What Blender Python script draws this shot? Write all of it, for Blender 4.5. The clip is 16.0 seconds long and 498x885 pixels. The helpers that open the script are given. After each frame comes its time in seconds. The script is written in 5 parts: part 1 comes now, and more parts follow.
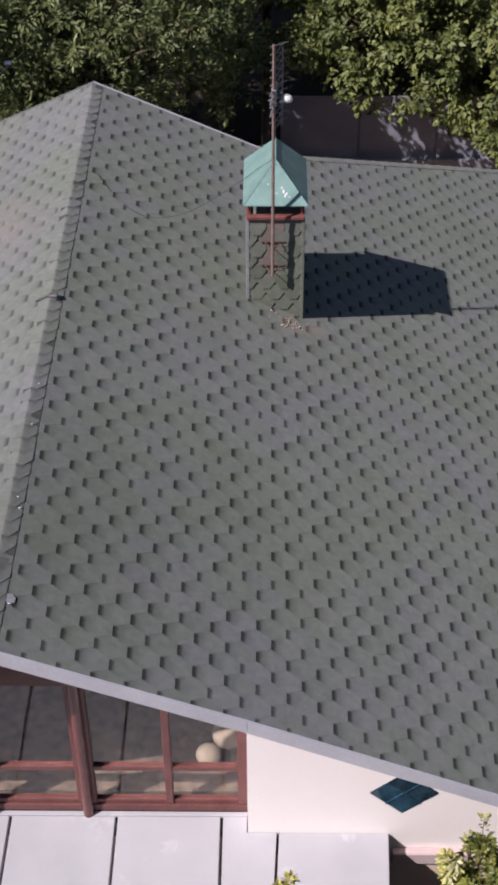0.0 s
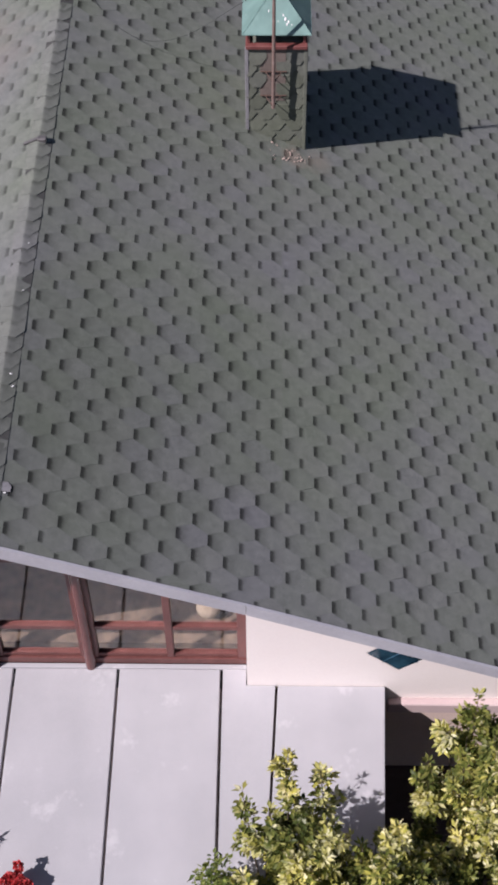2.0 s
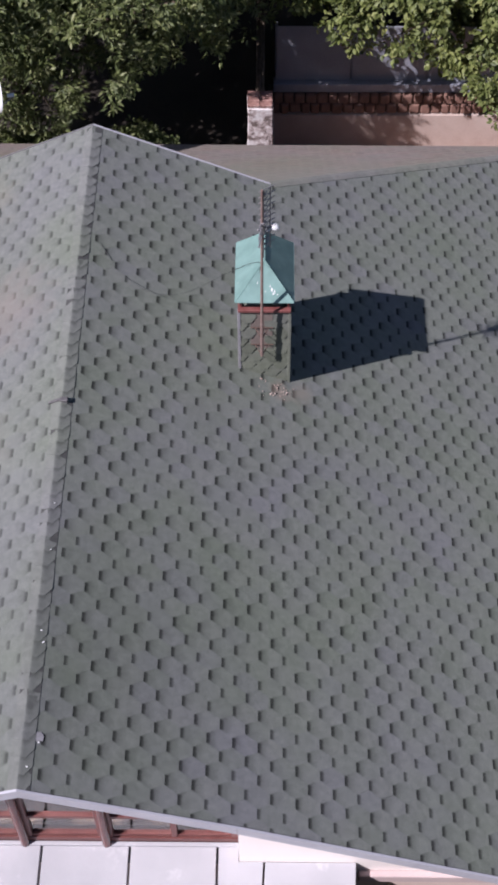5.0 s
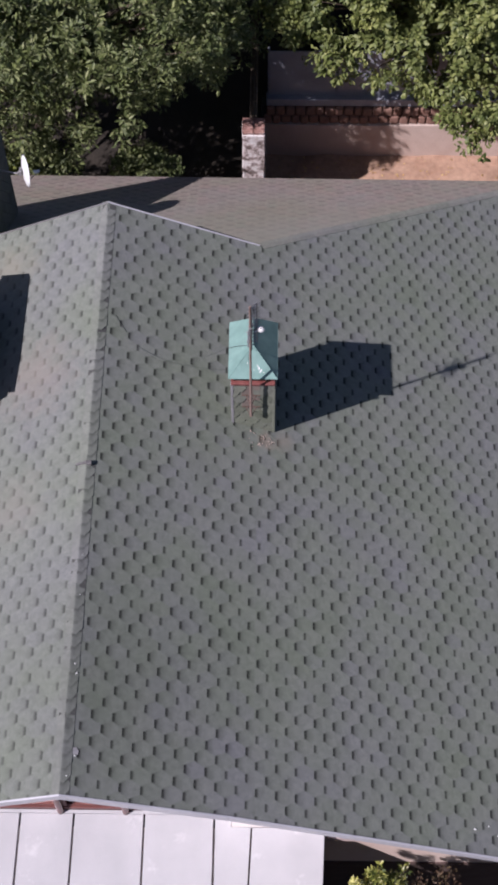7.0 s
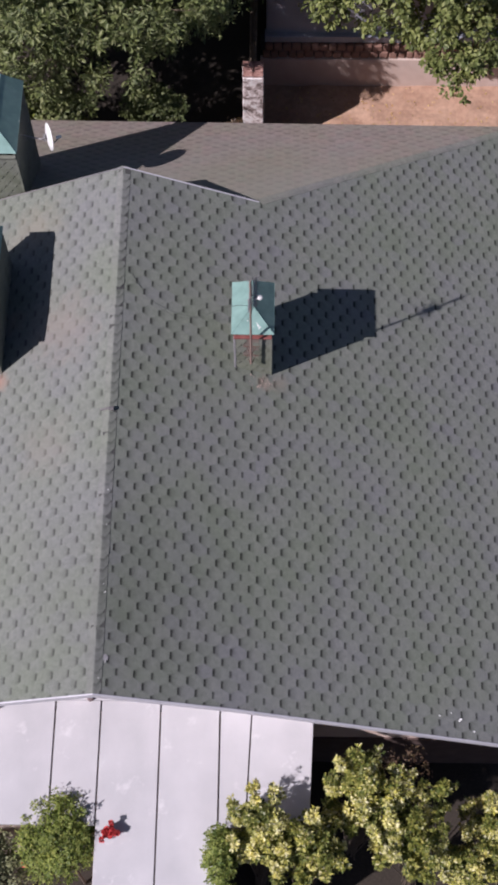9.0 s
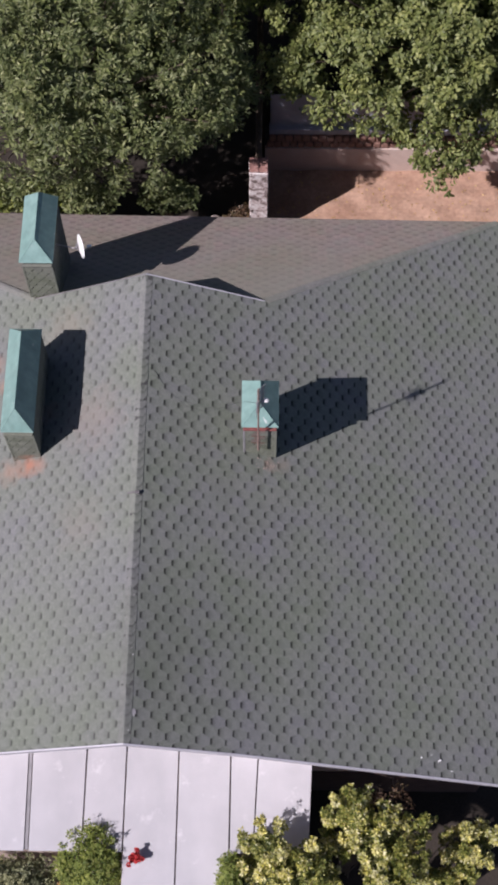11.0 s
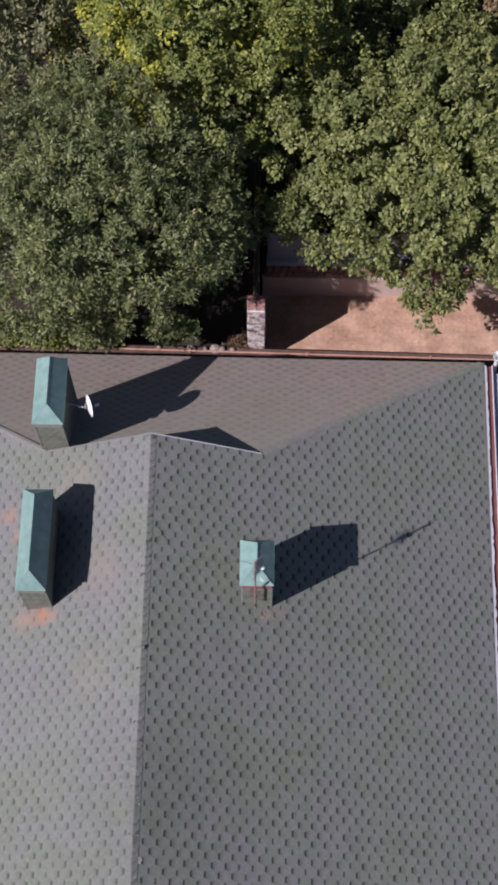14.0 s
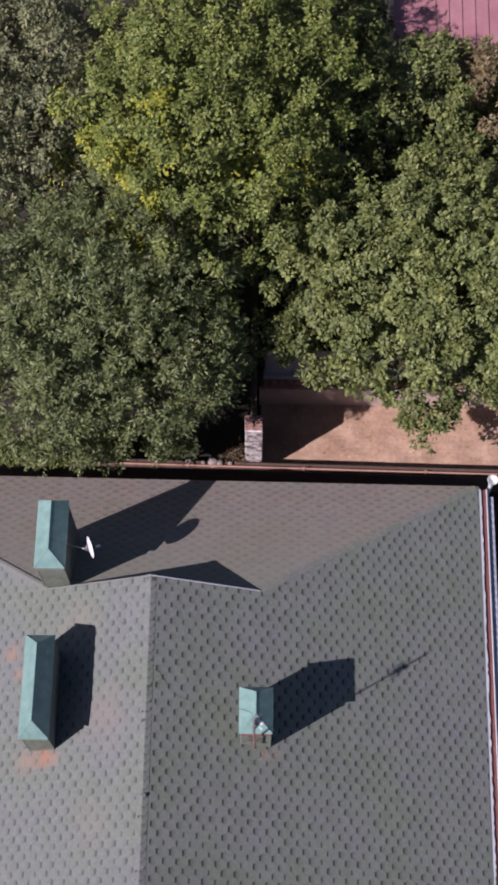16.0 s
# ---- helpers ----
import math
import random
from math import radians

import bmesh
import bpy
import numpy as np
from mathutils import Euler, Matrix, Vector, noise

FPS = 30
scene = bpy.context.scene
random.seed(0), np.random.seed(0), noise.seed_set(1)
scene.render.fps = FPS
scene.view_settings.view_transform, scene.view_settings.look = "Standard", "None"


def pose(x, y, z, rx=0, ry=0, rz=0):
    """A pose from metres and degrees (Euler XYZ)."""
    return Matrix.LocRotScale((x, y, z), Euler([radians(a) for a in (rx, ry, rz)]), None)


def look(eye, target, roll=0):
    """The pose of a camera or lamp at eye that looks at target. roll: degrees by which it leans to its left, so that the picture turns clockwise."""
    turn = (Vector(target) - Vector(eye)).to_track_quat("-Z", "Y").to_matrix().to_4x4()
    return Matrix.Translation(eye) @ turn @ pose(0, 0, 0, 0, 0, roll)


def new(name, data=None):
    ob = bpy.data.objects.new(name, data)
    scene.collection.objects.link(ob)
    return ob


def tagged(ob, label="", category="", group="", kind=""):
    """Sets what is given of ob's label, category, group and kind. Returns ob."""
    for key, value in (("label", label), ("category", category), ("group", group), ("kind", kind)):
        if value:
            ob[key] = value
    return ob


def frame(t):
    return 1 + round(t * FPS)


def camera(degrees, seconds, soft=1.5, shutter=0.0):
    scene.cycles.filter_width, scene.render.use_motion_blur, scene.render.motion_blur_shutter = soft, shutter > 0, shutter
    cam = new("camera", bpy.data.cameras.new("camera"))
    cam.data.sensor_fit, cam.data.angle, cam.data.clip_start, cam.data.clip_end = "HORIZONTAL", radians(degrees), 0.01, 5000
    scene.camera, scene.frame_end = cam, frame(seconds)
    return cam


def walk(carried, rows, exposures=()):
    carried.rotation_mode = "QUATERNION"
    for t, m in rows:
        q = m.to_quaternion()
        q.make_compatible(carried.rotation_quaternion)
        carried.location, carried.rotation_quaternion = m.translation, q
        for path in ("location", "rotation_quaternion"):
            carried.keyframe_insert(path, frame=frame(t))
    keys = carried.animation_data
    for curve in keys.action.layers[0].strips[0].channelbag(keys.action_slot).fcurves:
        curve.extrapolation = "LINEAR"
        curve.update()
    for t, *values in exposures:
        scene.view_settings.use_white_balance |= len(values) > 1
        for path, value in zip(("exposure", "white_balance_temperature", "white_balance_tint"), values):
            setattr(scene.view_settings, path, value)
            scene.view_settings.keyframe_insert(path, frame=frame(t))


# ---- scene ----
EXPO = [(0, 0.12, 6200, 21), (1.5, 0.05, 6200, 22), (2.5, 0.03, 6100, 22), (4, 0.13, 6000, 23), (5, 0.27, 5950, 23), (8, 0.23, 6100, 23), (11, 0.21, 6150, 24), (16, 0.21, 6050, 25)]
SKY_STRENGTH, SUN_STRENGTH = 0.045, 5.0
# <path>
cam = camera(19.89, 16.0, soft=3.4)
walk(cam, [
    (0, pose(2.116, -6.844, 13.722, 48.843, 0.362, 0.690)),
    (0.5, pose(2.121, -6.555, 13.921, 45.436, 0.389, 0.690)),
    (1, pose(2.130, -6.282, 14.073, 41.734, 0.414, 0.701)),
    (1.5, pose(2.131, -6.019, 14.218, 38.735, 0.430, 0.719)),
    (2, pose(2.128, -5.727, 14.371, 37.645, 0.412, 0.729)),
    (2.5, pose(2.120, -5.448, 14.590, 37.602, 0.381, 0.736)),
    (3, pose(2.122, -5.195, 14.914, 37.565, 0.357, 0.729)),
    (3.5, pose(2.139, -5.006, 15.325, 37.540, 0.344, 0.713)),
    (4, pose(2.162, -4.974, 15.981, 37.381, 0.346, 0.703)),
    (4.5, pose(2.193, -4.941, 16.833, 36.709, 0.381, 0.699)),
    (5, pose(2.235, -5.054, 17.768, 36.625, 0.426, 0.710)),
    (5.2, pose(2.256, -5.106, 18.136, 36.639, 0.438, 0.712)),
    (7.5, pose(2.423, -4.815, 22.958, 27.963, 0.412, 0.834)),
    (8, pose(2.434, -4.939, 23.747, 25.808, 0.429, 0.760)),
    (10.3, pose(2.333, -4.923, 27.888, 23.872, 0.390, 0.782)),
    (10.5, pose(2.316, -4.924, 28.310, 23.870, 0.375, 0.783)),
    (11, pose(2.284, -4.825, 29.088, 23.721, 0.363, 0.803)),
    (11.5, pose(2.278, -4.677, 29.645, 23.575, 0.339, 0.824)),
    (12, pose(2.286, -4.491, 30.094, 23.628, 0.334, 0.858)),
    (12.5, pose(2.296, -4.207, 30.606, 23.593, 0.345, 0.818)),
    (13, pose(2.306, -3.809, 31.120, 23.529, 0.364, 0.802)),
    (13.5, pose(2.312, -3.306, 31.616, 23.482, 0.367, 0.801)),
    (14, pose(2.308, -2.726, 32.059, 23.503, 0.339, 0.807)),
    (14.5, pose(2.289, -2.108, 32.528, 23.481, 0.312, 0.809)),
    (15, pose(2.256, -1.462, 32.974, 23.433, 0.282, 0.802)),
    (15.5, pose(2.222, -0.790, 33.448, 23.324, 0.214, 0.715)),
    (16, pose(2.193, -0.117, 33.698, 23.264, 0.160, 0.618)),
], exposures=EXPO)
# </path>

# ---- world and sun ----
SUN = Vector((0.793, 0.530, -1.0)).normalized()
world = bpy.data.worlds.new("sky")
scene.world = world
world.use_nodes = True
sky = world.node_tree.nodes.new("ShaderNodeTexSky")
sky.sky_type, sky.sun_disc = "NISHITA", False
sky.sun_elevation, sky.sun_rotation = math.asin(-SUN.z), math.atan2(-SUN.x, -SUN.y)
back = world.node_tree.nodes["Background"]
back.inputs["Strength"].default_value = SKY_STRENGTH
world.node_tree.links.new(sky.outputs[0], back.inputs["Color"])
lamp = bpy.data.lights.new("sun", "SUN")
lamp.energy, lamp.angle, lamp.color = SUN_STRENGTH, radians(0.53), (1.0, 0.95, 0.87)
sun = new("sun", lamp)
sun.matrix_world = look(-40 * SUN, (0, 0, 0))


# ---- materials ----
def material(name, rough=0.8, metal=0.0, spec=0.5):
    m = bpy.data.materials.new(name)
    m.use_nodes = True
    b = m.node_tree.nodes["Principled BSDF"]
    b.inputs["Roughness"].default_value, b.inputs["Metallic"].default_value = rough, metal
    b.inputs["Specular IOR Level"].default_value = spec
    return m, m.node_tree, b


def node(tree, kind, **values):
    n = tree.nodes.new(kind)
    for k, v in values.items():
        n.inputs[k.replace("_", " ")].default_value = v
    return n


def noise_at(tree, scale, detail=4.0, rough=0.6, stretch=None):
    co = tree.nodes.new("ShaderNodeTexCoord")
    n = node(tree, "ShaderNodeTexNoise", Scale=scale, Detail=detail, Roughness=rough)
    if stretch:
        mp = node(tree, "ShaderNodeMapping", Scale=stretch)
        tree.links.new(co.outputs["Object"], mp.inputs["Vector"])
        tree.links.new(mp.outputs[0], n.inputs["Vector"])
    else:
        tree.links.new(co.outputs["Object"], n.inputs["Vector"])
    return n.outputs[0]


def ramp(tree, fac, stops):
    r = tree.nodes.new("ShaderNodeValToRGB")
    while len(r.color_ramp.elements) < len(stops):
        r.color_ramp.elements.new(0.5)
    for e, (at, c) in zip(r.color_ramp.elements, stops):
        e.position, e.color = at, (*c, 1.0)
    tree.links.new(fac, r.inputs[0])
    return r.outputs[0]


def mix(tree, fac, a, b, mode="MIX"):
    m = tree.nodes.new("ShaderNodeMix")
    m.data_type, m.blend_type = "RGBA", mode
    for sock, v in ((m.inputs[0], fac), (m.inputs[6], a), (m.inputs[7], b)):
        if isinstance(v, (int, float)):
            sock.default_value = v
        elif isinstance(v, tuple):
            sock.default_value = (*v, 1.0)
        else:
            tree.links.new(v, sock)
    return m.outputs[2]


def bump(tree, b, height, strength, distance=0.01):
    n = node(tree, "ShaderNodeBump", Strength=strength, Distance=distance)
    tree.links.new(height, n.inputs["Height"])
    tree.links.new(n.outputs[0], b.inputs["Normal"])


def plain(name, c1, c2, scale=3.0, rough=0.8, metal=0.0, grain=60.0, bumps=0.3, fine=0.25, spec=0.5):
    """Two colours mixed in patches, with a finer grain over them and a little relief."""
    m, t, b = material(name, rough, metal, spec)
    patch = ramp(t, noise_at(t, scale), [(0.3, c1), (0.7, c2)])
    g = noise_at(t, grain, 3.0)
    dark = ramp(t, g, [(0.3, (1 - fine,) * 3), (0.7, (1 + 0 * fine,) * 3)])
    t.links.new(mix(t, 1.0, patch, dark, "MULTIPLY"), b.inputs["Base Color"])
    bump(t, b, g, bumps, 0.004)
    return m


RUST_SPOTS = [((-0.9, 6.1, 5.32), 0.75, (0.250, 0.212, 0.190), 0.45), ((-1.5, 8.1, 5.05), 0.6, (0.245, 0.222, 0.180), 0.45), ((-1.0, 4.0, 5.27), 0.6, (0.235, 0.212, 0.195), 0.35), ((-2.48, 5.28, 4.61), 0.32, (0.30, 0.20, 0.155), 0.6), ((-2.10, 5.32, 4.78), 0.24, (0.34, 0.165, 0.115), 0.9), ((-1.88, 5.33, 4.88), 0.18, (0.31, 0.19, 0.15), 0.6), ((-1.75, 6.35, 4.93), 0.22, (0.30, 0.22, 0.18), 0.45), ((2.62, 5.50, 4.53), 0.20, (0.26, 0.22, 0.185), 0.45), ((2.36, 5.45, 4.65), 0.16, (0.26, 0.20, 0.17), 0.6), ((-2.75, 7.1, 4.48), 0.2, (0.29, 0.19, 0.15), 0.6), ((-2.98, 7.58, 4.38), 0.24, (0.30, 0.19, 0.145), 0.7)]


def shingle_material(name, tones, each, shade=0.0, moss=None):
    """Mineral-coated bitumen: tones vary from piece to piece, with larger faded patches and fine granules.

    shade: strength of the darkening at each tab's head, thinning out towards its tail: pressed dark granules with the
    step's shadow painted in."""
    m, t, b = material(name, 0.93, 0.0, 0.25)
    b.inputs["Diffuse Roughness"].default_value = 0.2
    if each == "object":
        rnd = t.nodes.new("ShaderNodeObjectInfo").outputs["Random"]
    else:
        rnd = t.nodes.new("ShaderNodeNewGeometry").outputs["Random Per Island"]
    step = 1.0 / (len(tones) - 1)
    piece = ramp(t, rnd, [(i * step, c) for i, c in enumerate(tones)])
    geo = t.nodes.new("ShaderNodeNewGeometry").outputs["Position"]
    big = node(t, "ShaderNodeTexNoise", Scale=0.55, Detail=3.0, Roughness=0.6)
    t.links.new(geo, big.inputs["Vector"])
    worn = ramp(t, big.outputs[0], [(0.34, (0.95, 0.985, 0.91)), (0.5, (1, 1, 1)), (0.64, (1.01, 0.985, 1.06))])
    c = mix(t, 1.0, piece, worn, "MULTIPLY")
    fine = node(t, "ShaderNodeTexNoise", Scale=230.0, Detail=2.0)
    t.links.new(geo, fine.inputs["Vector"])
    gr = ramp(t, fine.outputs[0], [(0.32, (0.72, 0.72, 0.72)), (0.68, (1.18, 1.18, 1.18))])
    mid = node(t, "ShaderNodeTexNoise", Scale=14.0, Detail=4.0)
    t.links.new(geo, mid.inputs["Vector"])
    md = ramp(t, mid.outputs[0], [(0.3, (0.88, 0.88, 0.88)), (0.7, (1.08, 1.08, 1.08))])
    c = mix(t, 1.0, mix(t, 1.0, c, gr, "MULTIPLY"), md, "MULTIPLY")
    # courses by the front end of the ridge are darker, within a ragged edge
    far = t.nodes.new("ShaderNodeVectorMath")
    far.operation = "DISTANCE"
    t.links.new(geo, far.inputs[0])
    far.inputs[1].default_value = (0.6, 1.6, 5.45)
    ragged_edge = t.nodes.new("ShaderNodeMath")
    ragged_edge.operation = "MULTIPLY_ADD"
    ragged_edge.inputs[1].default_value = 1.6
    t.links.new(big.outputs[0], ragged_edge.inputs[0])
    t.links.new(far.outputs["Value"], ragged_edge.inputs[2])
    darker_patch = node(t, "ShaderNodeMapRange", From_Min=1.0, From_Max=3.0, To_Min=0.0, To_Max=1.0)
    t.links.new(ragged_edge.outputs[0], darker_patch.inputs["Value"])
    c = mix(t, 1.0, c, ramp(t, darker_patch.outputs[0], [(0.0, (0.84, 0.85, 0.835)), (1.0, (1, 1, 1))]), "MULTIPLY")
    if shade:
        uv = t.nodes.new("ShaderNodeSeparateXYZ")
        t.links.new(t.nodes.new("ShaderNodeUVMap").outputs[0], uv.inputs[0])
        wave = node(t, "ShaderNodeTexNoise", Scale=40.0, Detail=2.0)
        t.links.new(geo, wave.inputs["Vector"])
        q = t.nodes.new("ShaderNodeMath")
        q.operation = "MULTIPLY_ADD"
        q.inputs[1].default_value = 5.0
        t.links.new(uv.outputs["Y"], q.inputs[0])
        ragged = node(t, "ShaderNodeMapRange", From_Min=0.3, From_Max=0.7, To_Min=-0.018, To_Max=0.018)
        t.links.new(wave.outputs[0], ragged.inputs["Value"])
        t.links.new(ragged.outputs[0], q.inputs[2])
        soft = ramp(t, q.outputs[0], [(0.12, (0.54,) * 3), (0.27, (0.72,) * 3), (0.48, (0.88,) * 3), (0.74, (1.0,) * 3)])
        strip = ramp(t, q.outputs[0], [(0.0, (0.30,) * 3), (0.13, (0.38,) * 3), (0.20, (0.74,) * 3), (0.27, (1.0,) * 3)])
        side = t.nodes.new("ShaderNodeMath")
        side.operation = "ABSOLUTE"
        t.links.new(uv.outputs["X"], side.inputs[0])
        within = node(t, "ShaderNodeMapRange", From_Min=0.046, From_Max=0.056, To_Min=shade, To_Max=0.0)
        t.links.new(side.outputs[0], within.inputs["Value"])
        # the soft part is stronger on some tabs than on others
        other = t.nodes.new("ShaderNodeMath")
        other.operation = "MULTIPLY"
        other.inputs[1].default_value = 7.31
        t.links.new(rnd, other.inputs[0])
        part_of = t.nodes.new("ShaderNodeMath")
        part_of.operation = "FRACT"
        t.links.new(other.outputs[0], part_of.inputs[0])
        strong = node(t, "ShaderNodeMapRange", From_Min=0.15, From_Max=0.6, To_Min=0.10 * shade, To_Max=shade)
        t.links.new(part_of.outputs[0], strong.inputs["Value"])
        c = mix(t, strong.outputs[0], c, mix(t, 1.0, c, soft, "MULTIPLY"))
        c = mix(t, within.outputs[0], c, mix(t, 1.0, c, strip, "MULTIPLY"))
    if moss:
        # green-grey growth on the upper courses, thinning out down the slope
        sep = t.nodes.new("ShaderNodeSeparateXYZ")
        t.links.new(geo, sep.inputs[0])
        patch = node(t, "ShaderNodeTexNoise", Scale=1.1, Detail=5.0, Roughness=0.7)
        t.links.new(geo, patch.inputs["Vector"])
        low = t.nodes.new("ShaderNodeMath")
        low.operation = "MULTIPLY_ADD"
        low.inputs[1].default_value = -3.2
        t.links.new(patch.outputs[0], low.inputs[0])
        t.links.new(sep.outputs["Y"], low.inputs[2])
        rg = node(t, "ShaderNodeMapRange", From_Min=7.4, From_Max=10.2, To_Min=0.62, To_Max=0.0)
        t.links.new(low.outputs[0], rg.inputs["Value"])
        c = mix(t, rg.outputs[0], c, moss)
    # rust and brick-dust washed down from the chimney feet
    for spot, size, tone, most in RUST_SPOTS:
        dist = t.nodes.new("ShaderNodeVectorMath")
        dist.operation = "DISTANCE"
        wob = node(t, "ShaderNodeTexNoise", Scale=5.0, Detail=4.0)
        t.links.new(geo, wob.inputs["Vector"])
        t.links.new(geo, dist.inputs[0])
        dist.inputs[1].default_value = spot
        add = t.nodes.new("ShaderNodeMath")
        add.operation = "MULTIPLY_ADD"
        add.inputs[1].default_value = size * 1.6
        t.links.new(wob.outputs[0], add.inputs[0])
        t.links.new(dist.outputs["Value"], add.inputs[2])
        rg = node(t, "ShaderNodeMapRange", From_Min=size * 0.9, From_Max=size * 1.9, To_Min=most, To_Max=0.0)
        t.links.new(add.outputs[0], rg.inputs["Value"])
        c = mix(t, rg.outputs[0], c, tone)
    t.links.new(c, b.inputs["Base Color"])
    bump(t, b, fine.outputs[0], 0.5, 0.002)
    return m


GREEN = [(0.169, 0.184, 0.163), (0.18, 0.196, 0.174), (0.194, 0.207, 0.189), (0.186, 0.195, 0.191), (0.18, 0.196, 0.174), (0.192, 0.203, 0.187), (0.175, 0.19, 0.167)]
BROWN = [(0.248, 0.208, 0.188), (0.272, 0.232, 0.208), (0.256, 0.230, 0.204), (0.280, 0.224, 0.206), (0.246, 0.212, 0.192)]
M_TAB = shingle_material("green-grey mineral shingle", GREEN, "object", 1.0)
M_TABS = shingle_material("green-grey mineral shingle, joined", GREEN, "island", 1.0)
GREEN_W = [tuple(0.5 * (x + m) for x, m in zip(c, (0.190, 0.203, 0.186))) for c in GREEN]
M_TABS_W = shingle_material("green-grey shingle, fainter heads", GREEN_W, "island", 0.6)
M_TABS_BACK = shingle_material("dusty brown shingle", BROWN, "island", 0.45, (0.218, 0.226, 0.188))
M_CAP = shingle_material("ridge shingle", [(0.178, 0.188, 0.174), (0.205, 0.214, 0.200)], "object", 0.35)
M_BOARDING = plain("weathered pinkish-brown board", (0.165, 0.13, 0.113), (0.23, 0.185, 0.165), 5.0, 0.85, 0, 40, 0.3, 0.2)
M_HIPCAP = shingle_material("hip shingle", [(0.185, 0.192, 0.172), (0.215, 0.215, 0.195)], "object")
M_CLAD = shingle_material("chimney shingle", [(0.13, 0.14, 0.112), (0.17, 0.18, 0.15), (0.15, 0.158, 0.138)], "island")
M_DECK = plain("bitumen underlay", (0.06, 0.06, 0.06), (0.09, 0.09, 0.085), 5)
M_PLASTER = plain("pinkish white plaster", (0.95, 0.86, 0.83), (0.97, 0.90, 0.87), 1.2, 0.9, 0, 90, 0.35, 0.06)
M_BOARD = plain("pale lilac painted metal", (0.46, 0.45, 0.50), (0.56, 0.55, 0.60), 2.0, 0.5, 0, 30, 0.05, 0.1)
M_LOWER = plain("pale salmon wall paint", (0.70, 0.54, 0.48), (0.78, 0.63, 0.57), 1.4, 0.9, 0, 60, 0.3, 0.12)
M_SHEET = plain("bluish-white ribbed sheet", (0.34, 0.36, 0.44), (0.46, 0.47, 0.55), 2.0, 0.5, 0.1, 30, 0.05, 0.12)
M_FRAME = plain("red-brown painted timber", (0.135, 0.045, 0.040), (0.20, 0.075, 0.066), 4.0, 0.42, 0, 40, 0.2, 0.3)
M_POST = plain("glossy red-brown paint", (0.135, 0.045, 0.040), (0.17, 0.06, 0.055), 4.0, 0.16, 0, 40, 0.05, 0.15)
M_FLOOR = plain("interior parquet", (0.10, 0.070, 0.052), (0.33, 0.24, 0.17), 9.0, 0.4, 0, 30, 0.1, 0.35)
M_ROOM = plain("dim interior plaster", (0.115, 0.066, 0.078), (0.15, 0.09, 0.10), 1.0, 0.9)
def slab_material():
    m, t, b = material("pale concrete slab", 0.85)
    base = ramp(t, noise_at(t, 0.9, 5.0), [(0.3, (0.438, 0.434, 0.460)), (0.7, (0.518, 0.512, 0.538))])
    bloom = ramp(t, noise_at(t, 2.6, 6.0, 0.65), [(0.60, (0, 0, 0)), (0.70, (1, 1, 1))])
    c = mix(t, bloom, base, (0.59, 0.582, 0.605))
    smear = ramp(t, noise_at(t, 1.6, 3.0, 0.5, (1.0, 0.35, 1.0)), [(0.3, (0.92, 0.92, 0.93)), (0.7, (1.04, 1.03, 1.04))])
    grain = noise_at(t, 150.0, 3.0)
    c = mix(t, 1.0, c, smear, "MULTIPLY")
    c = mix(t, 1.0, c, ramp(t, grain, [(0.3, (0.92, 0.92, 0.92)), (0.7, (1, 1, 1))]), "MULTIPLY")
    t.links.new(c, b.inputs["Base Color"])
    bump(t, b, grain, 0.25, 0.003)
    return m


M_SLAB = slab_material()
M_JOINT = plain("grey mortar", (0.24, 0.235, 0.25), (0.32, 0.31, 0.33), 6.0, 0.9, 0, 60, 0.3, 0.2)
M_GAP = plain("dark joint", (0.03, 0.03, 0.03), (0.06, 0.055, 0.05), 8)


def teal_sheet():
    m, t, b = material("teal painted sheet metal", 0.42, 0.1)
    base = ramp(t, noise_at(t, 3.0), [(0.3, (0.180, 0.305, 0.280)), (0.7, (0.245, 0.385, 0.358))])
    streak = ramp(t, noise_at(t, 6.0, 4.0, 0.6, (1.0, 1.0, 0.3)), [(0.35, (0.86, 0.86, 0.86)), (0.65, (1.05, 1.05, 1.05))])
    scuff = ramp(t, noise_at(t, 13.0, 3.0, 0.5), [(0.70, (0, 0, 0)), (0.76, (0.8, 0.8, 0.8))])
    rust = ramp(t, noise_at(t, 4.5, 5.0, 0.7), [(0.68, (0, 0, 0)), (0.78, (0.6, 0.6, 0.6))])
    c = mix(t, rust, mix(t, 1.0, base, streak, "MULTIPLY"), (0.24, 0.20, 0.16))
    t.links.new(mix(t, scuff, c, (0.62, 0.66, 0.64)), b.inputs["Base Color"])
    bump(t, b, noise_at(t, 5.0), 0.25, 0.01)
    return m


M_TEAL = teal_sheet()
M_RUST = plain("red lead painted iron", (0.21, 0.065, 0.06), (0.30, 0.115, 0.105), 9.0, 0.4, 0.1, 50, 0.3, 0.35)
M_IRON = plain("rusty mast steel", (0.33, 0.215, 0.185), (0.47, 0.345, 0.31), 12.0, 0.55, 0.4, 60, 0.2, 0.3)
M_STEEL = plain("dull grey steel", (0.30, 0.29, 0.30), (0.42, 0.40, 0.41), 9.0, 0.45, 0.6, 60, 0.1, 0.2)
M_CLIP = plain("tarnished zinc", (0.15, 0.14, 0.145), (0.23, 0.22, 0.22), 12.0, 0.5, 0.3, 60, 0.2, 0.3)
M_WHITE = plain("white coated metal", (0.74, 0.75, 0.76), (0.82, 0.82, 0.82), 4.0, 0.4, 0, 40, 0.05, 0.1)
M_DARK = plain("black cable sheath", (0.03, 0.03, 0.032), (0.05, 0.05, 0.05), 8, 0.6)
